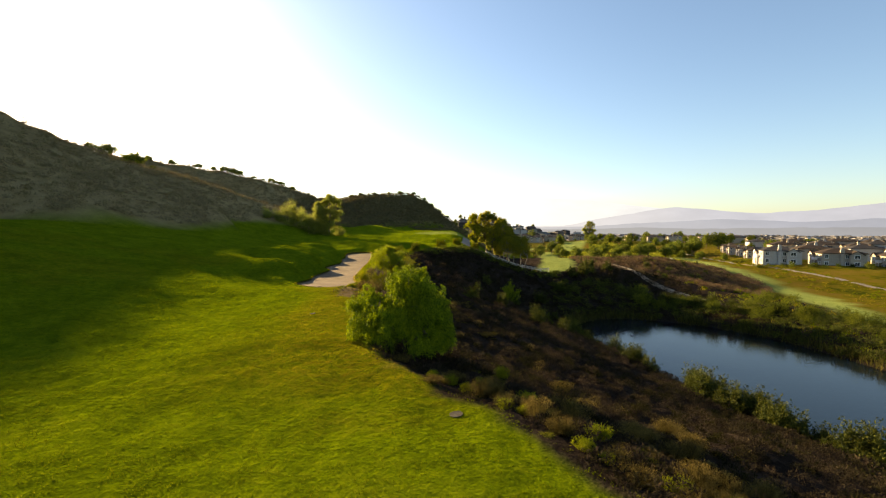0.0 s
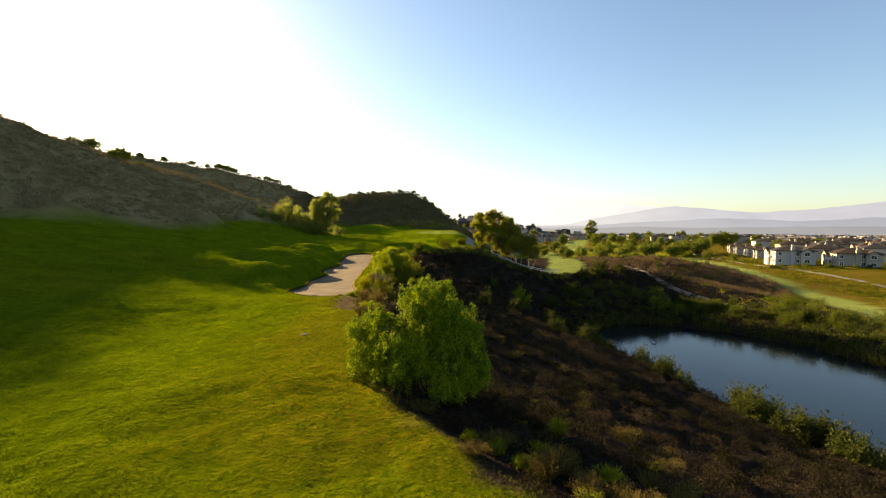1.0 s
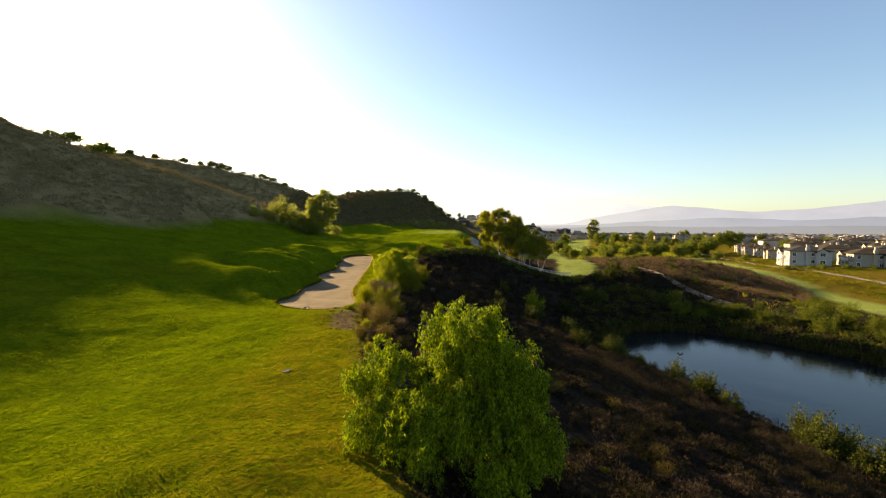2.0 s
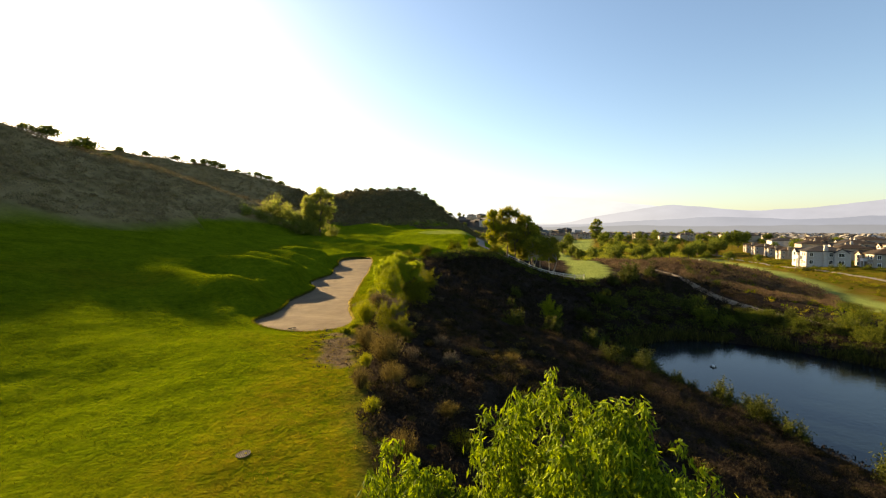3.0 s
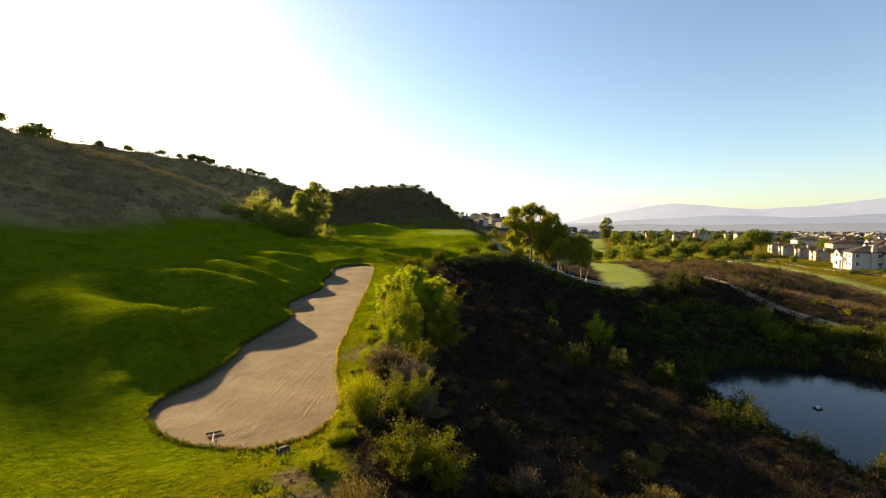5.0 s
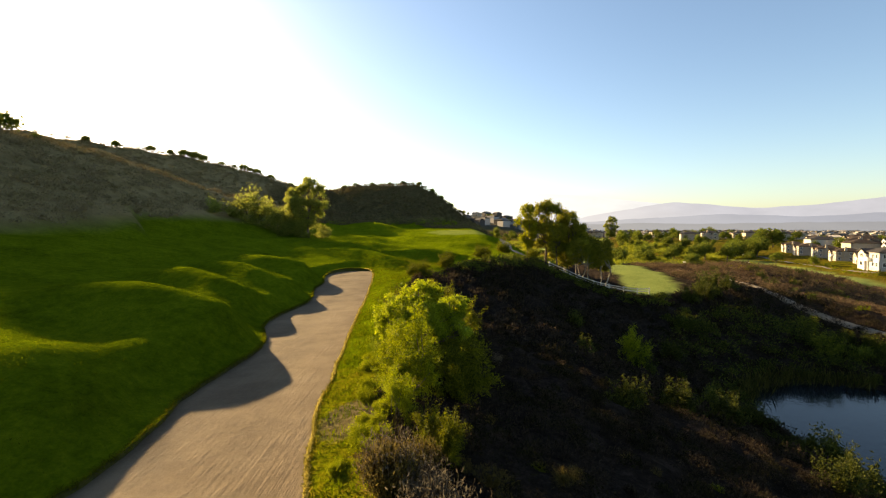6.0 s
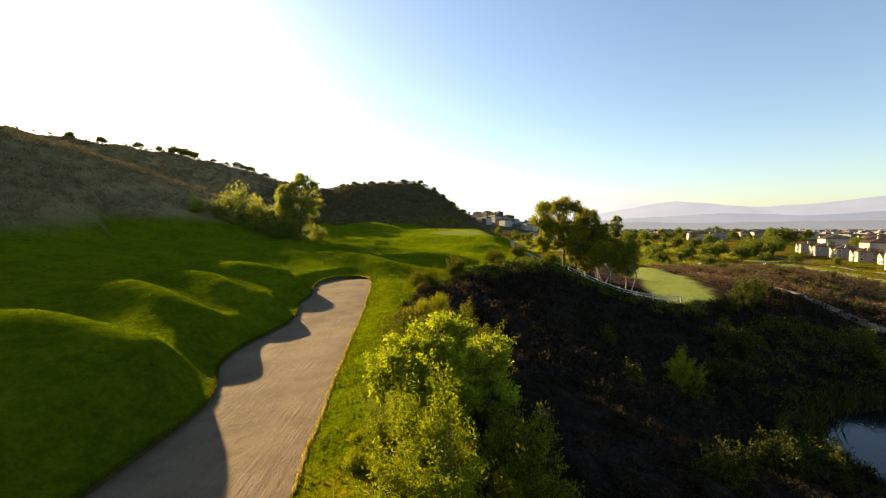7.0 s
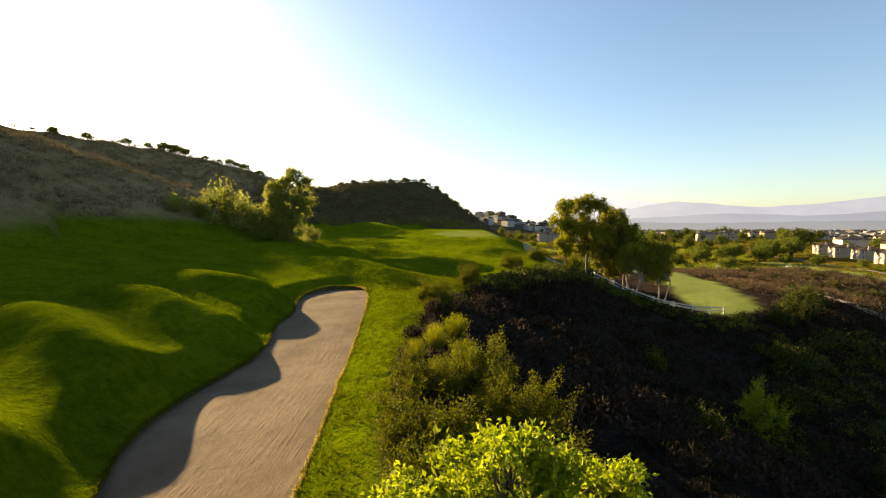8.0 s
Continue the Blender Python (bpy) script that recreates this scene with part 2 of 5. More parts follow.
def eastern(x, y):
    z = -8 + 4.6 * np.exp(-(((x - 32) / 26) ** 2) - ((y - 135) / 48) ** 2) + 3.6 * np.exp(-(((x - 70) / 20) ** 2) - ((y - 150) / 20) ** 2)
    z = z - 3.6 * smooth(165, 115, y) * smooth(50, 92, x) * smooth(160, 125, x) + 1.2 * smooth(115, 135, x) + 3.5 * smooth(220, 380, y)
    far = np.hypot(x, y)
    z = z - 26 * smooth(420, 900, far) - 30 * smooth(900, 2500, far)
    return z + 0.35 * fractal(x, y, 14, 3, 11) + 0.12 * fractal(x, y, 2.5, 3, 17)


def height(x, y):
    x, y = np.asarray(x, float), np.asarray(y, float)
    e = np.maximum(smooth(2, 26, x) * smooth(60, 104, y) + smooth(40, 70, x) * smooth(104, 60, y), smooth(244, 300, y) * smooth(-60, -10, x))
    e = np.maximum(e, smooth(330, 500, np.hypot(x, y)))
    z = fairway(x, y) * (1 - e) + eastern(x, y) * e
    d = np.maximum(depth_in(RIM, x, y), 0)
    z = z - 13.5 * (np.minimum(d, 40) / 40) ** 1.08 - smooth(0, 6, d) * (0.25 * fractal(x, y, 5, 3, 23) + 0.22 * fractal(x, y, 1.4, 3, 29))
    z = np.maximum(z, -14.5)
    dp = -depth_in(POND, x, y)
    z = z + (POND_Z + np.clip(0.3 * dp, -2, 3) - z) * smooth(9, 0, dp)
    for ridge, w in ((NEAR_RIDGE, 44), (FAR_RIDGE, 46), (TOWN_HILL, 150)):
        dr, hr, side = nearest(ridge, x, y)
        f = np.clip(1 - dr / (w * np.clip((hr - 4) / 16, 0.4, 1) + 14 * (side > 0) * np.clip((hr - 13) / 9, 0, 1) + 6 * fractal(x, y, 30, 2, 37)), 0, 1) ** 1.15
        z = z + np.maximum(hr - z, 0) * f
        z = z + f * smooth(1.0, 0.75, f) * 1.6 * fractal(x, y, 16, 3, 41)
    near = (x > -30) & (x < -4) & (y > 38) & (y < 106)
    if near.any():
        xn, yn = x[near], y[near]
        w = smooth(2.3, 0.0, -depth_in(BUNKER, xn, yn))
        west = smooth(1.0, -2.5, xn - np.interp(yn, [45, 60, 75, 97], [-13, -14.5, -16.5, -17]))
        z[near] = z[near] + (sand_height(xn, yn) + 0.06 + 0.12 * west + 0.2 * smooth(92, 97, yn) - z[near]) * w
    return z


def sand_height(x, y):
    return -0.42 + 0.9 * smooth(76, 97, y) + 0.03 * (x + 14) * 0.5 + 0.04 * fractal(x, y, 4.0, 2, 53) + 0.006 * fractal(x, y, 0.5, 2, 59)


def steps(lo, fine_lo, fine_hi, hi, fine, coarse, coarse_to):
    """Grid lines, fine in one stretch and ever coarser outside it."""
    def out(start, end, sign):
        at, s, got = start, fine, []
        while (end - at) * sign > 0:
            s = min(s * 1.06, coarse) if abs(at) < coarse_to else s * 1.16
            at += sign * s
            got.append(at)
        return got
    return np.array([*out(fine_lo, lo, -1)[::-1], *np.arange(fine_lo, fine_hi + fine / 2, fine), *out(fine_hi, hi, 1)])


def mesh_of(name, verts, faces, material=None, even=True):
    me = bpy.data.meshes.new(name)
    verts, faces = np.asarray(verts, np.float32), np.asarray(faces, np.int32)
    k = faces.shape[1]
    me.vertices.add(len(verts))
    me.vertices.foreach_set("co", verts.ravel())
    me.loops.add(faces.size)
    me.loops.foreach_set("vertex_index", faces.ravel())
    me.polygons.add(len(faces))
    me.polygons.foreach_set("loop_start", np.arange(0, faces.size, k, dtype=np.int32))
    me.polygons.foreach_set("use_smooth", np.full(len(faces), even))
    me.update(calc_edges=True)
    if material:
        me.materials.append(material)
    return me


def sheet(xs, ys):
    """A grid of points and its faces."""
    gx, gy = np.meshgrid(xs, ys)
    i = np.arange(len(ys) - 1)[:, None] * len(xs) + np.arange(len(xs) - 1)
    f = np.stack([i, i + 1, i + 1 + len(xs), i + len(xs)], -1).reshape(-1, 4)
    return gx.ravel(), gy.ravel(), f


def build_ground():
    xs, ys = steps(-4500, -30, 12, 4500, 0.29, 4.0, 290), steps(-900, 6, 100, 4600, 0.29, 4.0, 330)
    x, y, faces = sheet(xs, ys)
    # draw the points next to the bunker onto its outline
    near = (x > -23) & (x < -8) & (y > 43) & (y < 100)
    out = np.array(BUNKER)
    seg = np.roll(out, -1, 0) - out
    idx = np.flatnonzero(near)
    bd = depth_in(BUNKER, x[idx], y[idx])
    for i in idx[np.abs(bd) < 0.22]:
        t = np.clip(((x[i] - out[:, 0]) * seg[:, 0] + (y[i] - out[:, 1]) * seg[:, 1]) / (seg**2).sum(1), 0, 1)
        p = out + t[:, None] * seg
        j = np.argmin((p[:, 0] - x[i]) ** 2 + (p[:, 1] - y[i]) ** 2)
        x[i], y[i] = p[j]
    z = height(x, y)
    inner = np.zeros(len(x), bool)
    inner[idx] = depth_in(BUNKER, x[idx], y[idx]) > -0.004
    faces = faces[~inner[faces].all(1)]
    me = mesh_of("ground", np.stack([x, y, z], 1), faces, GROUND)
    rim = depth_in(RIM, x, y)
    far = np.hypot(x, y)
    edge = 0.6 * fractal(x, y, 2.5, 3, 61)
    east = smooth(6, 26, x) * smooth(60, 104, y)
    feet = []
    for ridge, w in ((NEAR_RIDGE, 40), (FAR_RIDGE, 36)):
        dr, hr, side = nearest(ridge, x, y)
        feet.append(dr - w * np.clip((hr - 6) / 16, 0.3, 1))
    foot = np.minimum(*feet)
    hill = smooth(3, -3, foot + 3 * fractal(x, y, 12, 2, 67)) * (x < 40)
    turf = smooth(0.5, -0.3, rim + edge) * (1 - smooth(10, 14, x + edge) * smooth(60, 100, y)) * smooth(262, 250, y) * (far < 700)
    dry = smooth(-5.5, -0.5, rim + 1.5 * edge) * smooth(26, 60, far + y) + 0.35 * smooth(0.1, 0.7, fractal(x, y, 6, 3, 71)) + 0.75 * smooth(15, 20, y + edge) * smooth(46, 28, y) * smooth(-15, -7, x + edge)
    dry = np.clip(dry * (y < 60) + 0.1, 0, 1)
    strip1 = smooth(5.0, 4.0, nearest([(27.5, 112), (33, 128), (38, 150), (44, 185), (60, 260)], x, y)[0] + edge)
    strip2 = smooth(4.6, 3.4, nearest(STRIP, x, y)[0] + edge)
    strip3 = smooth(9, 7, nearest([(78, 280), (100, 345), (118, 400)], x, y)[0] + edge) + smooth(8, 6, nearest([(48, 286), (76, 298)], x, y)[0] + edge)
    green_ = 0.6 * smooth(1.05, 0.95, np.hypot(x / 11, (y - 168) / 15) + 0.04 * edge)
    mown = np.clip(strip1 + strip2 + strip3 + green_, 0, 1) * smooth(0.5, -0.5, rim)
    field = smooth(80, 96, x + 3 * edge) * smooth(430, 330, y) * (rim < 0)
    field = np.maximum(field, smooth(5, 12, x) * smooth(180, 240, y) * smooth(700, 400, far) * 0.7)
    bare = smooth(2.7, 2.0, 1.5 * np.hypot((x + 8.7 + 0.25 * (y - 40)) / 0.6, (y - 40.6) / 1.9) + 1.5 * edge + 1.0 * grain(x, y, 0.7, 62)) + 0.8 * smooth(2.6, 2.0, 1.6 * np.hypot((x + 10.2) / 0.5, (y - 54.6) / 0.9) + edge) + 0.15 * smooth(0.9, 0, np.abs(rim - 0.4) + edge) * (y > 20) * (y < 80)
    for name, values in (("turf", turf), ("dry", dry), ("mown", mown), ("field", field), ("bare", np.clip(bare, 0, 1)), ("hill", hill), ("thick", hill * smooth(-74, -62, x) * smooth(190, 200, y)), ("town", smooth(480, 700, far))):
        me.attributes.new(name, "FLOAT", "POINT").data.foreach_set("value", values.astype(np.float32))
    return tagged(new("ground", me), "rolling golf course land with green turf and brown scrub", "ground", kind="structure")


build_ground()

# sand bunker: floor and the cut turf lip round it
bx, by, bf = sheet(np.arange(-22, -8.4, 0.2), np.arange(44, 99.2, 0.2))
keep = depth_in(BUNKER, bx, by) > -0.5
bf = bf[keep[bf].all(1)]
used = np.unique(bf)
back = np.full(len(bx), -1)
back[used] = np.arange(len(used))
bunker = tagged(new("bunker", mesh_of("bunker", np.stack([bx, by, sand_height(bx, by)], 1)[used], back[bf], SAND)), "long raked tan sand bunker with scalloped turf lip", "bunker", kind="structure")
LIP = plain("turf_lip", [(0.35, (0.022, 0.024, 0.003)), (0.65, (0.095, 0.085, 0.012))], 6, 0.95, 0.8, 0.04)


def strip_mesh(name, line, width, lift, material, sides=4, hang=0.0, level=False):
    """A flat strip draped over the land along a line of points."""
    pts = np.array(line, float)
    seg = np.hypot(*np.diff(pts, axis=0).T)
    s = np.r_[0, np.cumsum(seg)]
    at = np.arange(0, s[-1], max(width / 3, 0.6))
    px, py = np.interp(at, s, pts[:, 0]), np.interp(at, s, pts[:, 1])
    for _ in range(6):
        px[1:-1], py[1:-1] = (px[:-2] + 2 * px[1:-1] + px[2:]) / 4, (py[:-2] + 2 * py[1:-1] + py[2:]) / 4
    tx, ty = np.gradient(px), np.gradient(py)
    ln = np.hypot(tx, ty)
    v = []
    for k in range(sides + 1):
        o = (k / sides - 0.5) * width
        ox, oy = px - ty / ln * o, py + tx / ln * o
        drop = hang if k in (0, sides) else 0
        z = height(px, py) if level else height(ox, oy)
        if level:
            for _ in range(40):
                z[1:-1] = (z[:-2] + 2 * z[1:-1] + z[2:]) / 4
        v.append(np.stack([ox, oy, z + lift - drop], 1))
    v = np.stack(v, 1).reshape(-1, 3)
    n = sides + 1
    i = np.arange(len(px) - 1)[:, None] * n + np.arange(sides)
    f = np.stack([i, i + n, i + n + 1, i + 1], -1).reshape(-1, 4)
    return mesh_of(name, v, f, material)


ring = np.array(BUNKER)
top = np.stack([ring[:, 0], ring[:, 1], height(ring[:, 0], ring[:, 1]) + 0.01], 1)
low = top.copy()
low[:, 2] = np.minimum(sand_height(ring[:, 0], ring[:, 1]), top[:, 2]) - 0.15
i = np.arange(len(ring))
j = (i + 1) % len(ring)
lip = new("bunker_lip", mesh_of("bunker_lip", np.r_[top, low], np.stack([i, i + len(ring), j + len(ring), j], 1), LIP))
tagged(lip, "cut turf edge round the sand", "bunker lip", kind="structure")

# pond
pond_x, pond_y, pond_f = sheet(np.arange(16, 70, 1.5), np.arange(10, 102, 1.5))
tagged(new("pond_water", mesh_of("pond_water", np.stack([pond_x, pond_y, 0 * pond_x + POND_Z], 1), pond_f, WATER)), "still dark blue pond reflecting the sky", "pond", kind="structure")

# tracks
tagged(new("cart_path", strip_mesh("cart_path", [(6, 150), (7, 140), (6, 128), (5, 120), (8, 115), (15, 113.5), (20, 112.4), (24, 111.4)], 2.2, 0.06, PATHWAY)), "concrete cart path curving down past the trees", "cart path", kind="structure")
tagged(new("dirt_track", strip_mesh("dirt_track", TRACK, 2.0, 0.34, DIRT, hang=0.5, level=True)), "sandy dirt track down the scrub hill", "dirt track", kind="structure")
tagged(new("house_path", strip_mesh("house_path", [(122, 60), (125, 110), (122, 150), (119, 175), (124, 210), (135, 260)], 1.5, 0.06, PATHWAY)), "pale path below the houses", "path", kind="structure")


# ---- building blocks for things ----
rng = np.random.default_rng(7)


def part(name, me, parent, label=""):
    if isinstance(me, bmesh.types.BMesh):
        bm, me = me, bpy.data.meshes.new(name)
        bm.to_mesh(me)
        bm.free()
    ob = new(name, me)
    ob.parent = parent
    if label:
        ob["label"] = label
    return ob


def thing(name, label, category, m=None, group="", kind=""):
    ob = tagged(new(name), label, category, group, kind)
    if m is not None:
        ob.matrix_world = m
    return ob


def land(x, y):
    return float(height(np.array([x]), np.array([y]))[0])


def standing(x, y, turn=0.0, size=1.0, sink=0.05, flat_=1.0, long_=1.0):
    return Matrix.LocRotScale((x, y, land(x, y) - sink), Euler((0, 0, turn)), (size * long_, size, size * flat_))


def leaf_faces(points, length, width, droop, r, spread=0.35):
    """Pointed leaves at the points: corners and faces."""
    n = len(points)
    a = r.normal(size=(n, 3))
    a[:, 2] -= droop * 2.0
    a /= np.linalg.norm(a, axis=1)[:, None]
    b = np.cross(a, r.normal(size=(n, 3)))
    b /= np.linalg.norm(b, axis=1)[:, None] + 1e-9
    ln = (length * (1 + spread * r.uniform(-1, 1, n)))[:, None]
    wd = (width * (1 + spread * r.uniform(-1, 1, n)))[:, None]
    c = np.cross(a, b) * wd * 0.25
    v = np.stack([points, points + a * ln * 0.45 + b * wd / 2 + c, points + a * ln, points + a * ln * 0.45 - b * wd / 2 + c], 1).reshape(-1, 3)
    return v, np.arange(4 * n).reshape(-1, 4)


def crown_points(lobes, count, r, clumps=26, tight=0.20, shell=0.55):
    """Points in clumps through some rounded lobes (x, y, z, rx, ry, rz), thicker towards the outside; also the clumps' centres."""
    weight = np.array([l[3] * l[4] for l in lobes])
    pts, cores = [], []
    for lobe, w in zip(lobes, weight / weight.sum()):
        c, rad = np.array(lobe[:3]), np.array(lobe[3:])
        k = max(6, int(clumps * w * len(lobes)))
        d = r.normal(size=(k, 3))
        d /= np.linalg.norm(d, axis=1)[:, None]
        core = c + d * rad * (shell + (1 - shell) * r.uniform(0, 1, (k, 1))) * r.uniform(0.8, 1.08, (k, 1))
        m = int(count * w)
        at = core[r.integers(0, k, m)] + r.normal(size=(m, 3)) * rad * tight
        pts.append(at)
        cores.append(core)
    return np.concatenate(pts), np.concatenate(cores)


def limb(a, b, ra, rb, bend=0.15, r=rng, n=6, rings=5):
    """A tapered, slightly bent branch: corners and faces."""
    a, b = np.array(a, float), np.array(b, float)
    axis = b - a
    side = np.cross(axis, r.normal(size=3))
    side /= np.linalg.norm(side) + 1e-9
    up = np.cross(axis, side)
    up /= np.linalg.norm(up) + 1e-9
    v = []
    for k in range(rings):
        t = k / (rings - 1)
        c = a + axis * t + side * math.sin(math.pi * t) * bend * np.linalg.norm(axis)
        rad = ra + (rb - ra) * t
        v += [c + rad * (math.cos(q) * side + math.sin(q) * up) for q in np.linspace(0, 2 * math.pi, n, endpoint=False)]
    i = np.arange(rings - 1)[:, None] * n + np.arange(n)
    j = np.arange(rings - 1)[:, None] * n + (np.arange(n) + 1) % n
    return np.array(v), np.stack([i, j, j + n, i + n], -1).reshape(-1, 4)


def joined(pieces):
    v, f, o = [], [], 0
    for pv, pf in pieces:
        v.append(pv)
        f.append(np.asarray(pf) + o)
        o += len(pv)
    return np.concatenate(v), np.concatenate(f)


def box(x0, y0, z0, x1, y1, z1):
    v = np.array([(x, y, z) for z in (z0, z1) for y in (y0, y1) for x in (x0, x1)], float)
    return v, np.array([(0, 2, 3, 1), (4, 5, 7, 6), (0, 1, 5, 4), (2, 6, 7, 3), (0, 4, 6, 2), (1, 3, 7, 5)])


def flat(name, pieces, material):
    return mesh_of(name, *joined(pieces), material, even=False)


def foliage(name, dark, mid, light, glow=0.45, tone=None, gloss=0.25):
    """Leaves that let some of the light through, each leaf of its own shade."""
    m, n, l, b = mat(name, 0.7, 0, gloss * 0.4)
    geo, oi = n.new("ShaderNodeNewGeometry"), n.new("ShaderNodeObjectInfo")
    fac = maths(n, l, "ADD", maths(n, l, "MULTIPLY", geo.outputs["Random Per Island"], 0.6), maths(n, l, "MULTIPLY", texture(n, l, 0.9, 2, 0.5), 0.5))
    c = ramp(n, l, fac, [(0.12, dark), (0.5, mid), (0.92, light)])
    if tone:
        c = mixed(n, l, attribute(n, "tone"), c, ramp(n, l, fac, [(0.12, tone[0]), (0.92, tone[1])]))
    hs = n.new("ShaderNodeHueSaturation")
    l.new(c, hs.inputs["Color"])
    l.new(maths(n, l, "ADD", maths(n, l, "MULTIPLY", oi.outputs["Random"], 0.4), 0.8), hs.inputs["Value"])
    l.new(hs.outputs[0], b.inputs["Base Color"])
    t = n.new("ShaderNodeBsdfTranslucent")
    l.new(hs.outputs[0], t.inputs[0])
    mx = n.new("ShaderNodeMixShader")
    mx.inputs[0].default_value = glow
    l.new(b.outputs[0], mx.inputs[1])
    l.new(t.outputs[0], mx.inputs[2])
    l.new(mx.outputs[0], n["Material Output"].inputs[0])
    return m


PEPPER = foliage("pepper_tree_leaves", (0.022, 0.040, 0.002), (0.095, 0.140, 0.004), (0.34, 0.40, 0.011), 0.36, gloss=0.35)
RIMBUSH = foliage("rim_bush_leaves", (0.050, 0.066, 0.003), (0.165, 0.195, 0.005), (0.37, 0.39, 0.014), 0.48, gloss=0.3)
RIMSHRUB = foliage("rim_shrub_leaves", (0.030, 0.033, 0.002), (0.090, 0.094, 0.004), (0.22, 0.21, 0.008), 0.36)
YOUNG = foliage("young_pepper_leaves", (0.070, 0.100, 0.004), (0.27, 0.33, 0.011), (0.52, 0.56, 0.030), 0.55, gloss=0.45)
FENNEL = foliage("fennel_leaves", (0.052, 0.056, 0.003), (0.165, 0.172, 0.006), (0.36, 0.34, 0.014), 0.52)
HILLTREE = foliage("hillside_tree_leaves", (0.095, 0.112, 0.018), (0.20, 0.215, 0.036), (0.34, 0.34, 0.065), 0.55)
RUSSET = foliage("russet_scrub", (0.026, 0.020, 0.010), (0.070, 0.052, 0.024), (0.15, 0.112, 0.050), 0.3, ((0.045, 0.027, 0.016), (0.17, 0.106, 0.060)), 0.1)
# Broad leaves darkened so that the slope's shade is carried by their colour.
SHADED_CHAPSHRUB = foliage("shaded_shrub_leaves", (0.014, 0.020, 0.003), (0.038, 0.048, 0.006), (0.105, 0.105, 0.014), 0.35)
EUCALYPT = foliage("eucalyptus_leaves", (0.062, 0.068, 0.008), (0.175, 0.174, 0.016), (0.37, 0.32, 0.027), 0.5)
BROADLEAF = foliage("broad_tree_leaves", (0.032, 0.046, 0.005), (0.088, 0.112, 0.012), (0.20, 0.21, 0.024), 0.46)
SHRUB = foliage("shrub_leaves", (0.060, 0.078, 0.006), (0.165, 0.185, 0.014), (0.32, 0.31, 0.030), 0.5)
DRYBRUSH = foliage("dry_brush", (0.030, 0.021, 0.006), (0.088, 0.064, 0.016), (0.22, 0.16, 0.042), 0.35, gloss=0.1)
# Scrub leaves below real brightness: part of the bowl's shade is in their colour.
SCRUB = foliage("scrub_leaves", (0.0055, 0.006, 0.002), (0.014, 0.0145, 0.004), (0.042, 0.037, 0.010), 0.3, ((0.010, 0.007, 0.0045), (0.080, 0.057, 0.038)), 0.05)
# Dry chaparral with haze in its colour: pale, close to the hill ground.
HAZED_CHAPARRAL = foliage("hazed_chaparral_leaves", (0.12, 0.098, 0.042), (0.195, 0.155, 0.070), (0.27, 0.21, 0.10), 0.1, ((0.16, 0.118, 0.060), (0.30, 0.22, 0.12)), 0.0)
REED = foliage("reed_leaves", (0.022, 0.024, 0.005), (0.060, 0.058, 0.010), (0.14, 0.115, 0.024), 0.35)
BLADES = foliage("grass_blades", (0.036, 0.052, 0.002), (0.078, 0.103, 0.003), (0.135, 0.158, 0.007), 0.45, ((0.085, 0.070, 0.005), (0.21, 0.155, 0.018)), 0.0)
WILLOW = foliage("willow_leaves", (0.024, 0.033, 0.004), (0.076, 0.092, 0.008), (0.18, 0.185, 0.017), 0.42)
WEEDS = foliage("weed_leaves", (0.032, 0.052, 0.001), (0.080, 0.112, 0.003), (0.145, 0.175, 0.008), 0.45, ((0.10, 0.085, 0.006), (0.25, 0.185, 0.022)), 0.0)
DOMEBRUSH = foliage("dome_brush", (0.048, 0.044, 0.018), (0.105, 0.090, 0.036), (0.18, 0.148, 0.062), 0.3, ((0.065, 0.048, 0.024), (0.20, 0.148, 0.075)), 0.0)
STRAW = foliage("straw_grass", (0.16, 0.13, 0.03), (0.34, 0.27, 0.06), (0.55, 0.44, 0.13), 0.45, gloss=0.1)
DEADWOOD = foliage("dead_twigs", (0.034, 0.026, 0.016), (0.085, 0.066, 0.042), (0.18, 0.145, 0.095), 0.3, gloss=0.1)
TALLGRASS = foliage("tall_grass_blades", (0.056, 0.072, 0.003), (0.145, 0.168, 0.007), (0.30, 0.30, 0.018), 0.5, gloss=0.1)
BARK = plain("tree_bark", [(0.35, (0.055, 0.040, 0.028)), (0.65, (0.17, 0.13, 0.095))], 6, 0.9, 0.8, 0.03, stretch=(1, 1, 0.2))
PALEBARK = plain("pale_bark", [(0.35, (0.15, 0.125, 0.09)), (0.65, (0.33, 0.28, 0.21))], 3, 0.85, 0.5, 0.02, stretch=(1, 1, 0.3))


def weeping_points(cores, leaves, r, strand=(0.18, 0.62)):
    """Points along strands that arch outwards from the clumps and hang down."""
    count = leaves // 44
    start = cores[r.integers(0, len(cores), count)] + r.normal(size=(count, 3)) * 0.17
    out = start[:, :2] - cores[:, :2].mean(0)
    out /= np.linalg.norm(out, axis=1)[:, None] + 0.4
    t = r.uniform(0, 1, (count, 44, 1))
    long_ = r.uniform(*strand, (count, 1, 1))
    way = np.concatenate([out[:, None] * 0.42 * np.sin(t * 1.5) * long_, 0.22 * np.sin(t * 3.0) * long_ - long_ * t**1.6], 2)
    return (start[:, None] + way + r.normal(size=way.shape) * 0.045).reshape(-1, 3)


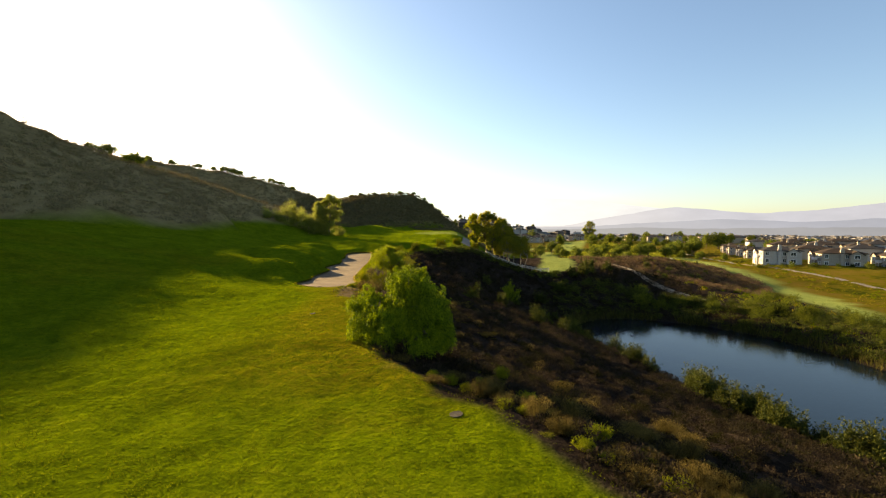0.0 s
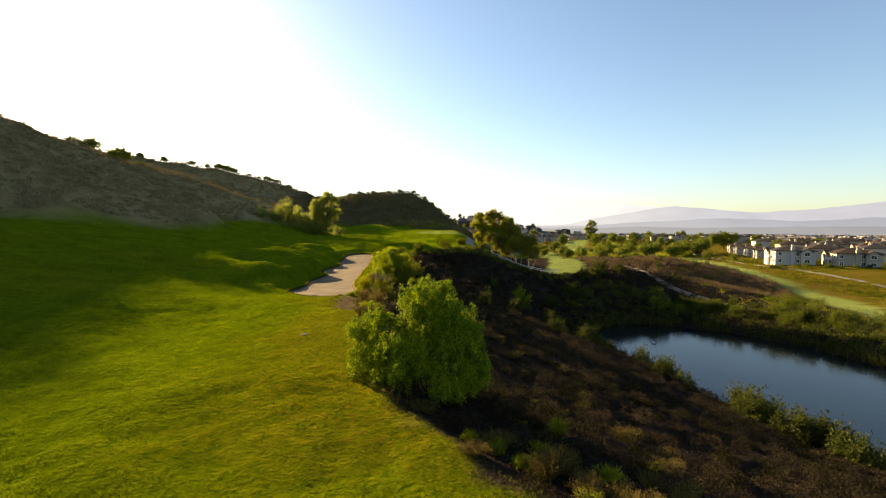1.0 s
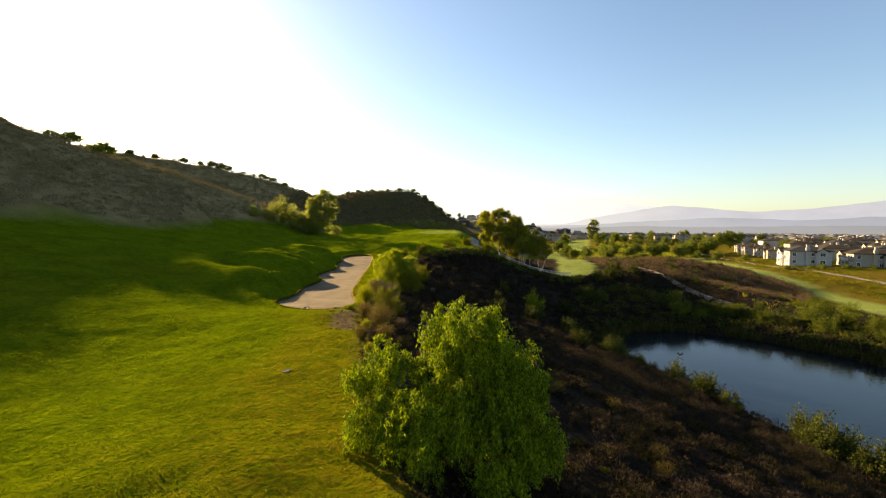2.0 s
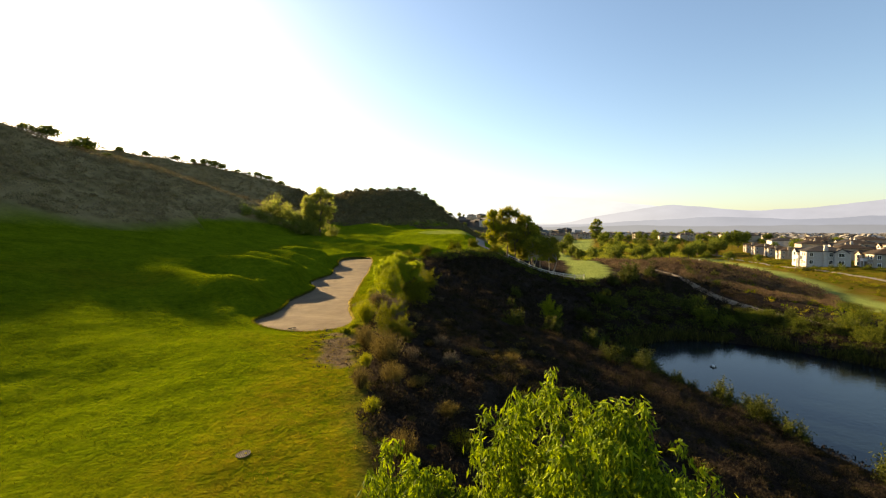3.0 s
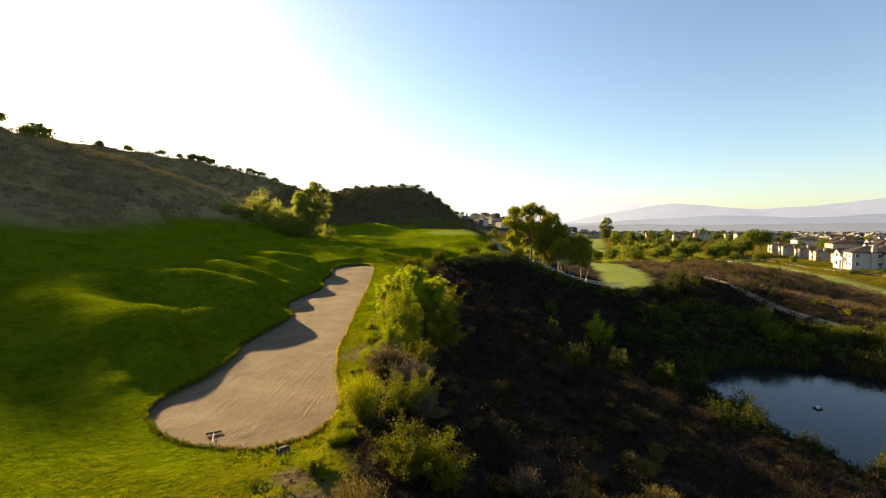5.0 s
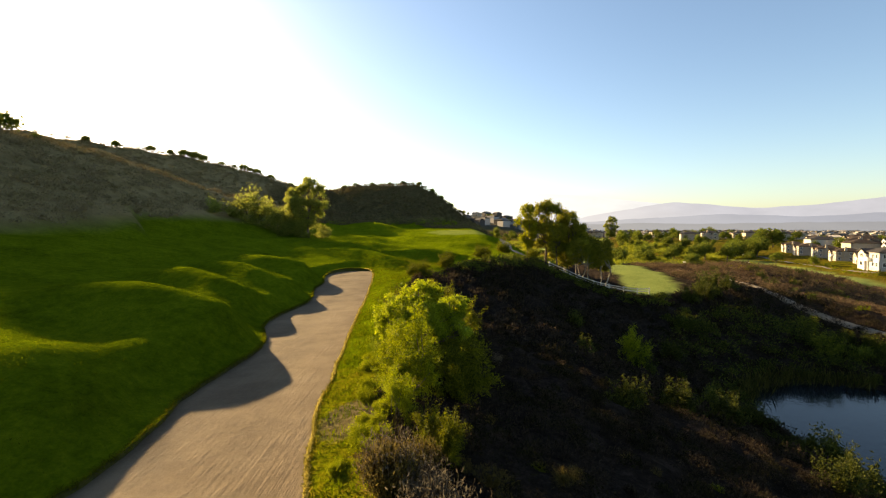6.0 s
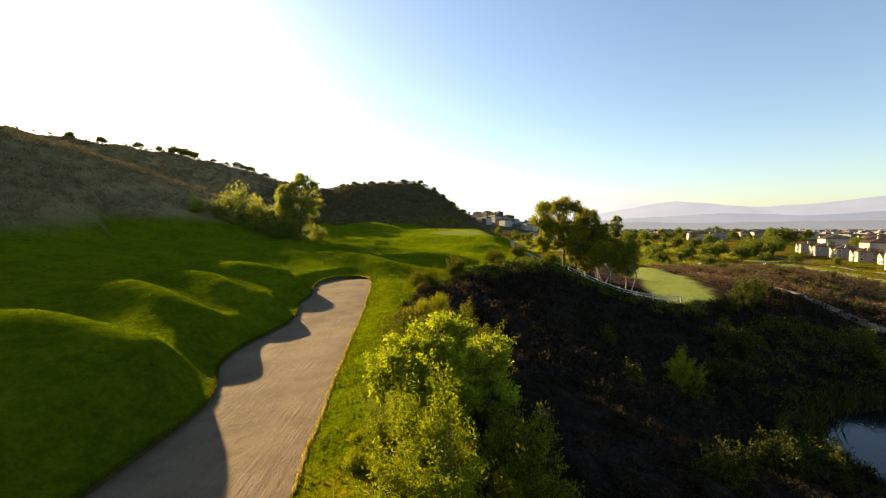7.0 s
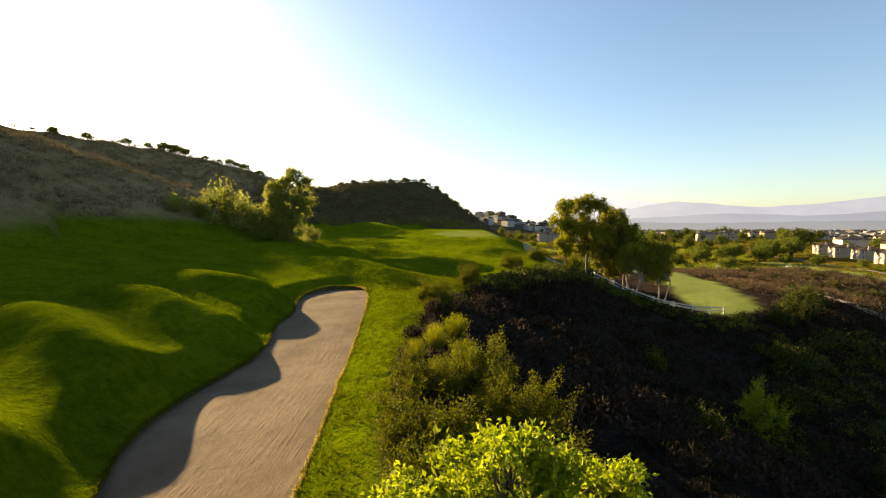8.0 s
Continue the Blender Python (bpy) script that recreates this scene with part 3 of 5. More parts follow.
def tree(name, label, category, lobes, leaves, leaf, leafmat, bark, trunk_r, seed, m, droop=0.2, group="", stems=1, clumps=26, tight=0.2, twigs=24, weeping=False):
    """A tapered trunk with limbs into each lobe, and a crown of single leaves in clumps."""
    r = np.random.default_rng(seed)
    ob = thing(name, label, category, m, group)
    pts, cores = crown_points(lobes, leaves, r, clumps, tight)
    if weeping:
        pts = weeping_points(cores, leaves, r)
    pts = pts[pts[:, 2] > 0.12]
    wood = []
    mean = np.average(np.array([l[:3] for l in lobes]), axis=0)
    for s in range(stems):
        foot = np.array([r.normal() * 0.25 * (stems > 1), r.normal() * 0.25 * (stems > 1), -0.3])
        fork = np.array([mean[0] * 0.4 + foot[0] * 2, mean[1] * 0.4 + foot[1] * 2, min(l[2] - l[5] for l in lobes) * 0.55 + mean[2] * 0.25])
        wood.append(limb(foot, fork, trunk_r / stems**0.5, trunk_r * 0.7 / stems**0.5, 0.05, r, 8))
        for lobe in lobes:
            c = np.array(lobe[:3])
            wood.append(limb(fork, c, trunk_r * 0.55 / stems**0.5, trunk_r * 0.2, 0.1, r))
            near = cores[np.argsort(np.linalg.norm(cores - c, axis=1))][: max(3, twigs // len(lobes))]
            wood += [limb(c + (fork - c) * r.uniform(0, 0.5), k, trunk_r * 0.2, 0.012, 0.12, r, 5, 4) for k in near]
    part("trunk", mesh_of("trunk", *joined(wood), bark), ob)
    part("crown", mesh_of("crown", *leaf_faces(pts, leaf[0], leaf[1], droop, r), leafmat, even=False), ob)
    return ob


def bush(name, label, category, radius, tall, leaves, leaf, leafmat, seed, m, group="", droop=-0.3, stems=9):
    """A low shrub: several stems from one foot, leaves in uneven clumps down to the ground."""
    r = np.random.default_rng(seed)
    ob = thing(name, label, category, m, group)
    main = 26
    az, up = r.uniform(0, 6.28, main), np.arccos(r.uniform(0.02, 0.97, main))
    reach = r.uniform(0.60, 0.88, main) * (1 + 0.22 * np.sin(2 * az + r.uniform(0, 6)) + 0.14 * np.sin(5 * az))
    way = np.stack([np.sin(up) * np.cos(az) * radius, np.sin(up) * np.sin(az) * radius, np.cos(up) * tall], 1) * reach[:, None]
    way[:, 2] += 0.12 * tall
    # every branch carries a handful of twigs, every twig a tuft of leaves
    twigs = 11
    base = way[:, None] * r.uniform(0.45, 1.0, (main, twigs, 1))
    grow = 0.30 * way[:, None] / reach[:, None, None] + r.normal(size=(main, twigs, 3)) * np.array([radius, radius, tall]) * 0.17
    base, grow = base.reshape(-1, 3), grow.reshape(-1, 3)
    k = r.integers(0, len(base), leaves)
    along = r.uniform(0, 1, (leaves, 1)) ** 0.7
    pts = base[k] + grow[k] * along + r.normal(size=(leaves, 3)) * radius * 0.05
    pts = pts[pts[:, 2] > -0.15]
    stalks = [limb((r.normal() * 0.12, r.normal() * 0.12, -0.25), w * 0.95, 0.035, 0.01, 0.12, r, 5, 4) for w in way[:stems]]
    part("stem", mesh_of("stem", *joined(stalks), BARK), ob)
    part("crown", mesh_of("crown", *leaf_faces(pts, leaf[0], leaf[1], droop, r), leafmat, even=False), ob)
    return ob


def brush(name, label, category, radius, tall, count, leafmat, seed, m, group=""):
    """A dry brush clump: upright thin stalks that fan out, with small leaves towards the tips."""
    r = np.random.default_rng(seed)
    ob = thing(name, label, category, m, group)
    az, lean = r.uniform(0, 6.28, count), r.uniform(0, 0.75, count) ** 0.8
    foot = np.stack([np.cos(az) * radius * 0.3 * r.uniform(0, 1, count), np.sin(az) * radius * 0.3 * r.uniform(0, 1, count), np.full(count, -0.15)], 1)
    tip = foot + np.stack([np.cos(az) * lean * radius * 1.25, np.sin(az) * lean * radius * 1.25, tall * (1 - 0.45 * lean**2) * r.uniform(0.7, 1.1, count)], 1)
    side = np.stack([-np.sin(az), np.cos(az), 0 * az], 1) * 0.018
    v = np.stack([foot - side, foot + side, tip + side * 0.3, tip - side * 0.3], 1).reshape(-1, 3)
    part("stalk_fan", mesh_of("stalk_fan", v, np.arange(4 * count).reshape(-1, 4), leafmat, even=False), ob)
    k = 15
    t = r.uniform(0.35, 1.03, (count, k, 1))
    pts = (foot[:, None] + (tip - foot)[:, None] * t + r.normal(size=(count, k, 3)) * 0.07).reshape(-1, 3)
    part("foliage", mesh_of("foliage", *leaf_faces(pts, 0.125, 0.036, -0.7, r), leafmat, even=False), ob)
    return ob


# ---- the two bright trees on the rim ----
tree("pepper_tree", "bright green weeping pepper tree on the slope's rim", "tree",
     [(0.2, 0.0, 3.9, 1.3, 1.3, 1.0), (0.9, -0.2, 2.9, 1.6, 1.6, 1.2), (-1.9, 0.7, 2.55, 1.2, 1.2, 1.1), (-0.7, -0.6, 1.8, 1.6, 1.4, 1.3), (0.9, 1.2, 2.2, 1.5, 1.4, 1.3), (-1.9, -0.1, 1.2, 1.2, 1.1, 1.0), (1.2, -0.9, 1.3, 1.5, 1.2, 1.1), (1.9, 0.2, 1.0, 1.2, 1.2, 1.0), (0.1, 0.1, 2.4, 0.9, 0.9, 1.2)],
     132000, (0.125, 0.036), PEPPER, BARK, 0.20, 11, standing(-2.35, 24.8), droop=0.9, stems=2, clumps=38, tight=0.15, twigs=60, weeping=True)
tree("pepper_tree", "bright yellow-green young pepper tree beside the sand bunker", "tree",
     [(0.1, 0.0, 3.3, 1.1, 1.1, 0.8), (-1.3, -0.2, 2.6, 0.9, 0.9, 0.8), (1.5, 0.3, 2.7, 1.0, 1.0, 0.6), (0.2, -0.9, 2.0, 1.4, 1.0, 0.9), (0.3, 0.9, 2.1, 1.3, 1.1, 1.0), (1.9, -0.5, 1.8, 0.8, 0.8, 0.6), (-1.5, 0.6, 1.6, 0.9, 0.9, 0.8)],
     36000, (0.112, 0.064), YOUNG, BARK, 0.12, 12, standing(-8.2, 62.0, 0, 1.02), droop=0.0, stems=3, clumps=34, tight=0.12, twigs=90)

# ---- shrubs along the rim ----
olive = bush("shrub", "olive green leafy shrub along the bunker's rim", "shrub", 1.7, 2.2, 22000, (0.115, 0.046), RIMSHRUB, 21, standing(-7.0, 64.4), "rim shrubs")
for x, y, turn, size in ((-9.4, 67.6, 1.0, 0.9), (-6.2, 71.6, 2.1, 0.9), (-6.5, 66.0, 3.0, 0.9), (-9.2, 64.6, 0.4, 0.75), (-7.2, 52.6, 4.0, 0.5), (-9.0, 67.2, 2.2, 0.72), (-9.1, 60.2, 0.9, 0.5), (-9.6, 72.6, 1.7, 0.7), (-6.6, 58.8, 5.0, 0.9), (-7.2, 75.5, 5.5, 0.9),
                         (-7.2, 47.5, 2.5, 0.5), (-6.6, 43.8, 1.5, 0.55), (3.0, 112.0, 1.0, 0.7), (-1.0, 106.0, 2.0, 0.7), (7.5, 111.5, 3.0, 0.75), (-6.5, 97.0, 4.0, 0.7), (-9.5, 88.0, 5.0, 0.7)):
    copy_thing(olive, standing(x, y, turn, size))
leafy = bush("shrub", "bright green leafy shrub beside the sand bunker", "shrub", 1.35, 2.5, 20000, (0.085, 0.034), RIMBUSH, 28, standing(-8.5, 57.2), "rim shrubs", 0.1, 16)
copy_thing(leafy, standing(-8.5, 54.4, 2.0, 0.5))
copy_thing(leafy, standing(-9.2, 60.0, 4.0, 0.6))
fennel = brush("fennel_shrub", "tall feathery yellow-green shrub on the rim", "shrub", 1.2, 2.6, 300, FENNEL, 22, standing(-8.6, 46.6, 0, 0.6), "feathery shrubs")
for x, y, turn, size in ((-9.3, 79.2, 0.8, 1.0), (-8.2, 81.6, 2.6, 1.12), (-10.2, 76.4, 4.4, 0.8), (-9.1, 73.8, 1.9, 0.95), (-7.9, 77.6, 5.1, 0.95), (-9.0, 58.4, 2.4, 0.62), (-8.6, 55.2, 3.6, 0.6), (-7.2, 38.0, 3, 0.45), (-6.2, 33.2, 4, 0.45), (2.8, 22.0, 5.2, 0.55)):
    copy_thing(fennel, standing(x, y, turn, size))
dead = brush("dead_brush", "pale dead twigs standing among the rim shrubs", "shrub", 0.8, 1.5, 120, DEADWOOD, 29, standing(-7.2, 48.9), "dead brush")
for x, y, turn, size in ((-7.6, 50.0, 1.1, 0.8), (-8.3, 50.4, 2.3, 0.95), (-6.7, 47.2, 4.0, 0.7), (-3.8, 66.3, 3.1, 0.5), (-3.9, 44.1, 0.6, 0.6), (-5.3, 40.5, 5.0, 0.5), (-3.4, 40.6, 2.0, 0.55)):
    copy_thing(dead, standing(x, y, turn, size))
reedy = brush("grass_clump", "tall yellow-green grass clump beside the bunker", "grass", 0.7, 1.0, 150, TALLGRASS, 30, standing(-9.2, 48.6, 0, 0.7), "grass clumps")
q = np.random.default_rng(34)
for k in range(46):
    y = q.uniform(43.5, 61)
    x = float(np.interp(y, [43, 50, 56, 61], [-8.6, -8.9, -9.5, -10.0])) + q.normal() * 0.45
    copy_thing(reedy, standing(x, y, q.uniform(0, 6.28), q.uniform(0.35, 0.75)))
for x, y, size in ((-0.6, 19.9, 0.6), (0.2, 19.4, 0.75), (0.9, 18.6, 0.7), (1.3, 18.9, 0.55), (2.2, 16.6, 0.7), (2.9, 16.2, 0.6), (3.4, 18.6, 0.9), (1.6, 19.8, 0.8), (4.3, 13.7, 0.7), (4.9, 13.2, 0.55), (5.4, 15.5, 0.95), (6.4, 12.0, 0.8), (7.8, 11.2, 0.9), (7.2, 9.4, 0.7), (8.8, 8.6, 0.75)):
    copy_thing(reedy, standing(x, y, x * 7, size, 0.05, 0.9))
straw = brush("grass_clump", "tall dry straw-coloured grass clump on the rim", "grass", 0.75, 1.3, 220, DRYBRUSH, 35, standing(-8.3, 50.2), "grass clumps")
for x, y, turn, size in ((-7.7, 51.2, 1.0, 0.75), (-6.9, 45.0, 2.0, 0.7), (-5.8, 44.1, 3.0, 0.6)):
    copy_thing(straw, standing(x, y, turn, size))
tan = brush("dry_shrub", "dry brown feathery shrub among the scrub", "shrub", 1.2, 2.4, 230, DRYBRUSH, 23, standing(-6.4, 39.2, 6.3, 0.7), "dry shrubs")
sage = brush("sage_shrub", "low grey-brown sage clump on the slope", "shrub", 1.3, 1.5, 200, RIMSHRUB, 26, standing(-3.2, 33.0, 0, 0.45), "sage clumps")
r = np.random.default_rng(31)
for k in range(190):
    y = 8 + 50 * r.uniform(0, 1) ** 1.35
    d = 0.5 + 14 * r.uniform(0, 1) ** 1.25
    x = float(np.interp(y, [p[1] for p in RIM[2:12]], [p[0] for p in RIM[2:12]])) + d
    if abs(x + 2) < 3.2 and abs(y - 25.4) < 3.2:
        continue
    copy_thing(sage if r.uniform() < 0.35 else tan, standing(x, y, r.uniform(0, 6.28), r.uniform(0.22, 0.6), 0.05, r.uniform(0.4, 0.8), r.uniform(0.9, 1.9)))
for k in range(54):  # golden brush below the tee side of the rim
    y = r.uniform(5, 19)
    x = float(np.interp(y, [0, 11, 15.6, 19.8], [8.5, 4.6, 1.8, -2])) + 1.2 + 6.5 * r.uniform(0, 1) ** 1.2
    copy_thing(tan, standing(x, y, r.uniform(0, 6.28), r.uniform(0.32, 0.62), 0.05, r.uniform(0.6, 0.95), r.uniform(1.0, 1.6)))
for x, y, s in ((-9.4, 86.5, 0.55), (-7.8, 41.6, 0.72), (-7.2, 41.0, 0.6), (-5.8, 36.2, 0.65), (-6.9, 35.2, 0.5), (-5.0, 31.0, 0.55)):
    copy_thing(tan, standing(x, y, s * 9, s))

# ---- shrubs on the slope and round the pond ----
green = bush("chaparral_shrub", "green chaparral shrub on the slope, leaves darkened to look shaded", "shrub", 1.6, 2.2, 2600, (0.24, 0.10), SHADED_CHAPSHRUB, 24, standing(13.0, 84.6), "slope shrubs")
r = np.random.default_rng(33)
for x, y, s in ((9, 70, 0.8), (15, 74, 1.0), (18, 80, 1.2), (8.5, 92, 0.8), (13, 62, 0.7), (18, 66, 0.9), (21, 72, 1.1), (36, 111, 1.5), (34, 109, 1.0), (31, 107.5, 0.9), (43, 117, 1.0), (4, 66, 0.7), (6, 80, 0.6), (26, 100, 0.9), (20, 92, 1.0)):
    copy_thing(green, standing(x, y, x, s))
for k in range(46):  # thick growth on the near bank of the pond
    y = r.uniform(30, 92)
    x = float(np.interp(y, [24, 35, 46, 54, 66, 76, 87, 92], [38, 34.5, 32, 29, 26.5, 25, 25.5, 30])) - abs(r.normal()) * 2.6 - 1.8
    copy_thing(green, standing(x, y, r.uniform(0, 6.28), r.uniform(0.6, 1.15) * (0.55 if y > 62 else 1.0)))
willow = bush("willow_shrub", "fresh green willow shrub on the pond's far bank", "shrub", 2.4, 3.0, 2600, (0.28, 0.10), WILLOW, 25, standing(66, 92), "bank shrubs", 0.3)
for k in range(40):
    a = r.uniform(0, 1)
    x, y = 44 + 30 * a + r.normal() * 2.5, 100 - 16 * a * a * 2.2 + r.normal() * 3
    if -depth_in(POND, np.array([x]), np.array([y]))[0] > 2.5:
        copy_thing(willow if r.uniform() < 0.5 else green, standing(x, y, r.uniform(0, 6.28), r.uniform(0.45, 1.0)))
copy_thing(leafy, standing(12.5, 85.0, 1.0, 1.25))
for k in range(34):
    x, y = r.uniform(64, 96), r.uniform(62, 112)
    if nearest(STRIP, np.array([x]), np.array([y]))[0][0] > 7 and x < 92:
        copy_thing(willow if r.uniform() < 0.6 else green, standing(x, y, r.uniform(0, 6.28), r.uniform(0.45, 0.85)))


for k in range(40):  # darker shrubs over the low scrub hill
    x, y = r.uniform(46, 92), r.uniform(118, 172)
    if min(nearest(STRIP, np.array([x]), np.array([y]))[0][0] - 3, nearest(TRACK, np.array([x]), np.array([y]))[0][0]) > 3:
        copy_thing(green, standing(x, y, r.uniform(0, 6.28), r.uniform(0.35, 0.75)))


def scatter(name, label, where, count, per, leaf, size, seed, material, up=0.0, dry=0.5):
    """Uncounted low growth: many little clumps of leaves in one mesh. where(r, n) gives places."""
    r = np.random.default_rng(seed)
    x, y = where(r, count)
    z = height(x, y)
    s = r.uniform(*size, len(x)) * (1 + 0.3 * grain(x, y, 6, 5))
    d = r.normal(size=(len(x), per, 3))
    d /= np.linalg.norm(d, axis=2)[:, :, None]
    d *= r.uniform(0.35, 1, (len(x), per, 1)) ** 0.5
    d[:, :, 2] = np.abs(d[:, :, 2]) * 0.85
    pts = (np.stack([x, y, z - 0.05], 1)[:, None] + d * s[:, None, None]).reshape(-1, 3)
    v, f = leaf_faces(pts, leaf[0], leaf[1], -up, r, 0.5)
    me = mesh_of(name, v, f, material, even=False)
    tone = np.clip(np.where(r.uniform(0, 1, len(x)) < dry, r.uniform(0.6, 1, len(x)), r.uniform(0, 0.3, len(x))) + 0.2 * grain(x, y, 9, 8), 0, 1)
    me.attributes.new("tone", "FLOAT", "FACE").data.foreach_set("value", np.repeat(tone, per).astype(np.float32))
    return tagged(new(name, me), label, "scrub", kind="stuff")


def on_slope(near):
    def where(r, n):
        x, y = r.uniform(-12, 60, n * 4), r.uniform(6, 120, n * 4)
        d = depth_in(RIM, x, y)
        ok = (d > 0.2) & (-depth_in(POND, x, y) > 0.8) & ((np.hypot(x + 6, y - 40) < 34) == near)
        return x[ok][:n], y[ok][:n]
    return where


def in_box(x0, x1, y0, y1, test=None):
    def where(r, n):
        x, y = r.uniform(x0, x1, n * 3), r.uniform(y0, y1, n * 3)
        ok = np.ones(len(x), bool) if test is None else test(x, y)
        return x[ok][:n], y[ok][:n]
    return where


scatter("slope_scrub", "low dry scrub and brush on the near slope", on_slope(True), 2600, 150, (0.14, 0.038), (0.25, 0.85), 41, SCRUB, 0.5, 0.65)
scatter("slope_scrub", "low scrub covering the bowl's slope, coloured darker for its shade", on_slope(False), 3200, 48, (0.32, 0.11), (0.35, 1.1), 42, SCRUB, 0.3, 0.78)
scatter("hill_scrub", "reddish brown scrub covering the low hill", in_box(34, 96, 98, 182, lambda x, y: (depth_in(RIM, x, y) < 0) & (np.hypot((x - 65) / 31, (y - 144) / 38) < 1) & (nearest([(27.5, 112), (33, 128), (38, 150), (44, 185), (60, 260)], x, y)[0] > 6) & (nearest(TRACK, x, y)[0] > 1.6)), 1900, 60, (0.36, 0.14), (0.6, 1.7), 43, RUSSET, 0.2, 0.7)
scatter("field_weeds", "yellow-green weeds across the field below the houses", in_box(60, 125, 60, 260, lambda x, y: nearest(STRIP, x, y)[0] > 7), 1500, 22, (0.4, 0.15), (0.3, 0.9), 44, WEEDS, 0.4, 0.55)
scatter("chaparral", "dry chaparral covering the near ridge, paled for haze", in_box(-140, -50, 20, 190, lambda x, y: nearest(NEAR_RIDGE, x, y)[0] < 40 * np.clip((nearest(NEAR_RIDGE, x, y)[1] - 6) / 16, 0.3, 1)), 6500, 36, (0.30, 0.15), (0.4, 1.2), 45, HAZED_CHAPARRAL, 0.2, 0.4)
scatter("chaparral", "dry chaparral covering the far ridge, paled for haze", in_box(-150, -60, 165, 262, lambda x, y: nearest(FAR_RIDGE, x, y)[0] < 40), 5000, 24, (0.40, 0.20), (0.4, 1.1), 46, HAZED_CHAPARRAL, 0.2, 0.35)
scatter("chaparral", "dense dark chaparral covering the domed hill", in_box(-68, 14, 186, 262, lambda x, y: nearest(FAR_RIDGE, x, y)[0] < 40), 5200, 26, (0.40, 0.20), (0.4, 1.15), 57, DOMEBRUSH, 0.2, 0.3)
scatter("verge_brush", "brush along the foot of the eucalyptus trees", in_box(-8, 28, 96, 120, lambda x, y: np.abs(depth_in(RIM, x, y) - 1.7) < 1.5), 620, 70, (0.26, 0.09), (0.45, 1.15), 47, BROADLEAF, 0.4, 0.5)


def reeds():
    r = np.random.default_rng(48)
    p = np.array(POND)
    k = r.integers(0, len(p), 6500)
    q = p[k] + (np.roll(p, -1, 0) - p)[k] * r.uniform(0, 1, (len(k), 1))
    c = p.mean(0)
    q = q + (q - c) / np.linalg.norm(q - c, axis=1)[:, None] * (r.normal(size=(len(k), 1)) * 0.7 + 0.6)
    q = q[((q[:, 1] > 87) | (q[:, 0] > 45)) & (grain(q[:, 0], q[:, 1], 5, 4) > -0.35)]
    v, f = leaf_faces(np.stack([q[:, 0], q[:, 1], np.maximum(height(q[:, 0], q[:, 1]), POND_Z) - 0.1], 1), 1.25, 0.13, -1.8, r, 0.6)
    return tagged(new("reeds", mesh_of("reeds", v, f, REED, even=False)), "green reeds round the pond's edge", "reeds", kind="stuff")


reeds()
scatter("bank_brush", "green brush along the pond's far banks", in_box(24, 84, 40, 116, lambda x, y: (-depth_in(POND, x, y) > 0.6) & (-depth_in(POND, x, y) < 13) & ((x > 48) | (y > 84)) & (nearest(STRIP, x, y)[0] > 6)), 760, 90, (0.34, 0.13), (0.5, 1.7), 53, SHADED_CHAPSHRUB, 0.4, 0.3)
scatter("dirt_clods", "small clods and dead stalks on the worn dirt", in_box(-10.6, -7.4, 37.5, 43.5), 60, 9, (0.10, 0.05), (0.04, 0.16), 54, SCRUB, 0.2, 0.9)
scatter("thicket", "mixed green thicket between the fairways and the houses", in_box(22, 128, 172, 340, lambda x, y: (grain(x, y, 16, 77) + 0.5 * grain(x, y, 6, 78) > -0.1) & (nearest([(27, 112), (33, 128), (38, 150), (44, 185), (60, 260)], x, y)[0] > 8) & (nearest(STRIP, x, y)[0] > 7) & (x < 112 + 0.28 * (y - 190)) & ((y < 262) | (x / y < 0.165) | (x / y > 0.33))), 3000, 34, (0.6, 0.28), (0.6, 2.0), 50, SHRUB, 0.3, 0.3)


def turf_tufts():
    r = np.random.default_rng(49)
    n = 440000
    y = 7 + 52 * r.uniform(0, 1, n) ** 1.6
    x = r.uniform(-34, 8, n)
    ok = 0.8 * grain(x, y, 0.38, 3) + 0.6 * grain(x, y, 1.1, 9) + 0.3 * grain(x, y, 4, 10) > r.uniform(-0.3, 0.6, n)
    x, y = x[ok], y[ok]
    ok = depth_in(RIM, x, y) < 0.5
    by_sand = (y > 44) & (x > -23)
    ok[by_sand] &= depth_in(BUNKER, x[by_sand], y[by_sand]) < -0.05
    x, y = x[ok], y[ok]
    v, f = leaf_faces(np.stack([x, y, height(x, y) - 0.02], 1), 0.075, 0.024, -0.5, r, 0.6)
    me = mesh_of("turf_tufts", v, f, BLADES, even=False)
    rim = depth_in(RIM, x, y)
    tone = np.clip(smooth(-5, 0, rim + 0.9 * fractal(x, y, 2.5, 3, 61)) * smooth(16, 24, y) + 0.35 * smooth(0.1, 0.7, fractal(x, y, 6, 3, 71)) + 0.15 * r.uniform(0, 1, len(x)), 0, 1)
    me.attributes.new("tone", "FLOAT", "FACE").data.foreach_set("value", tone.astype(np.float32))
    return tagged(new("turf_tufts", me), "tufts of rough green turf on the fairway", "grass", kind="stuff")


turf_tufts()


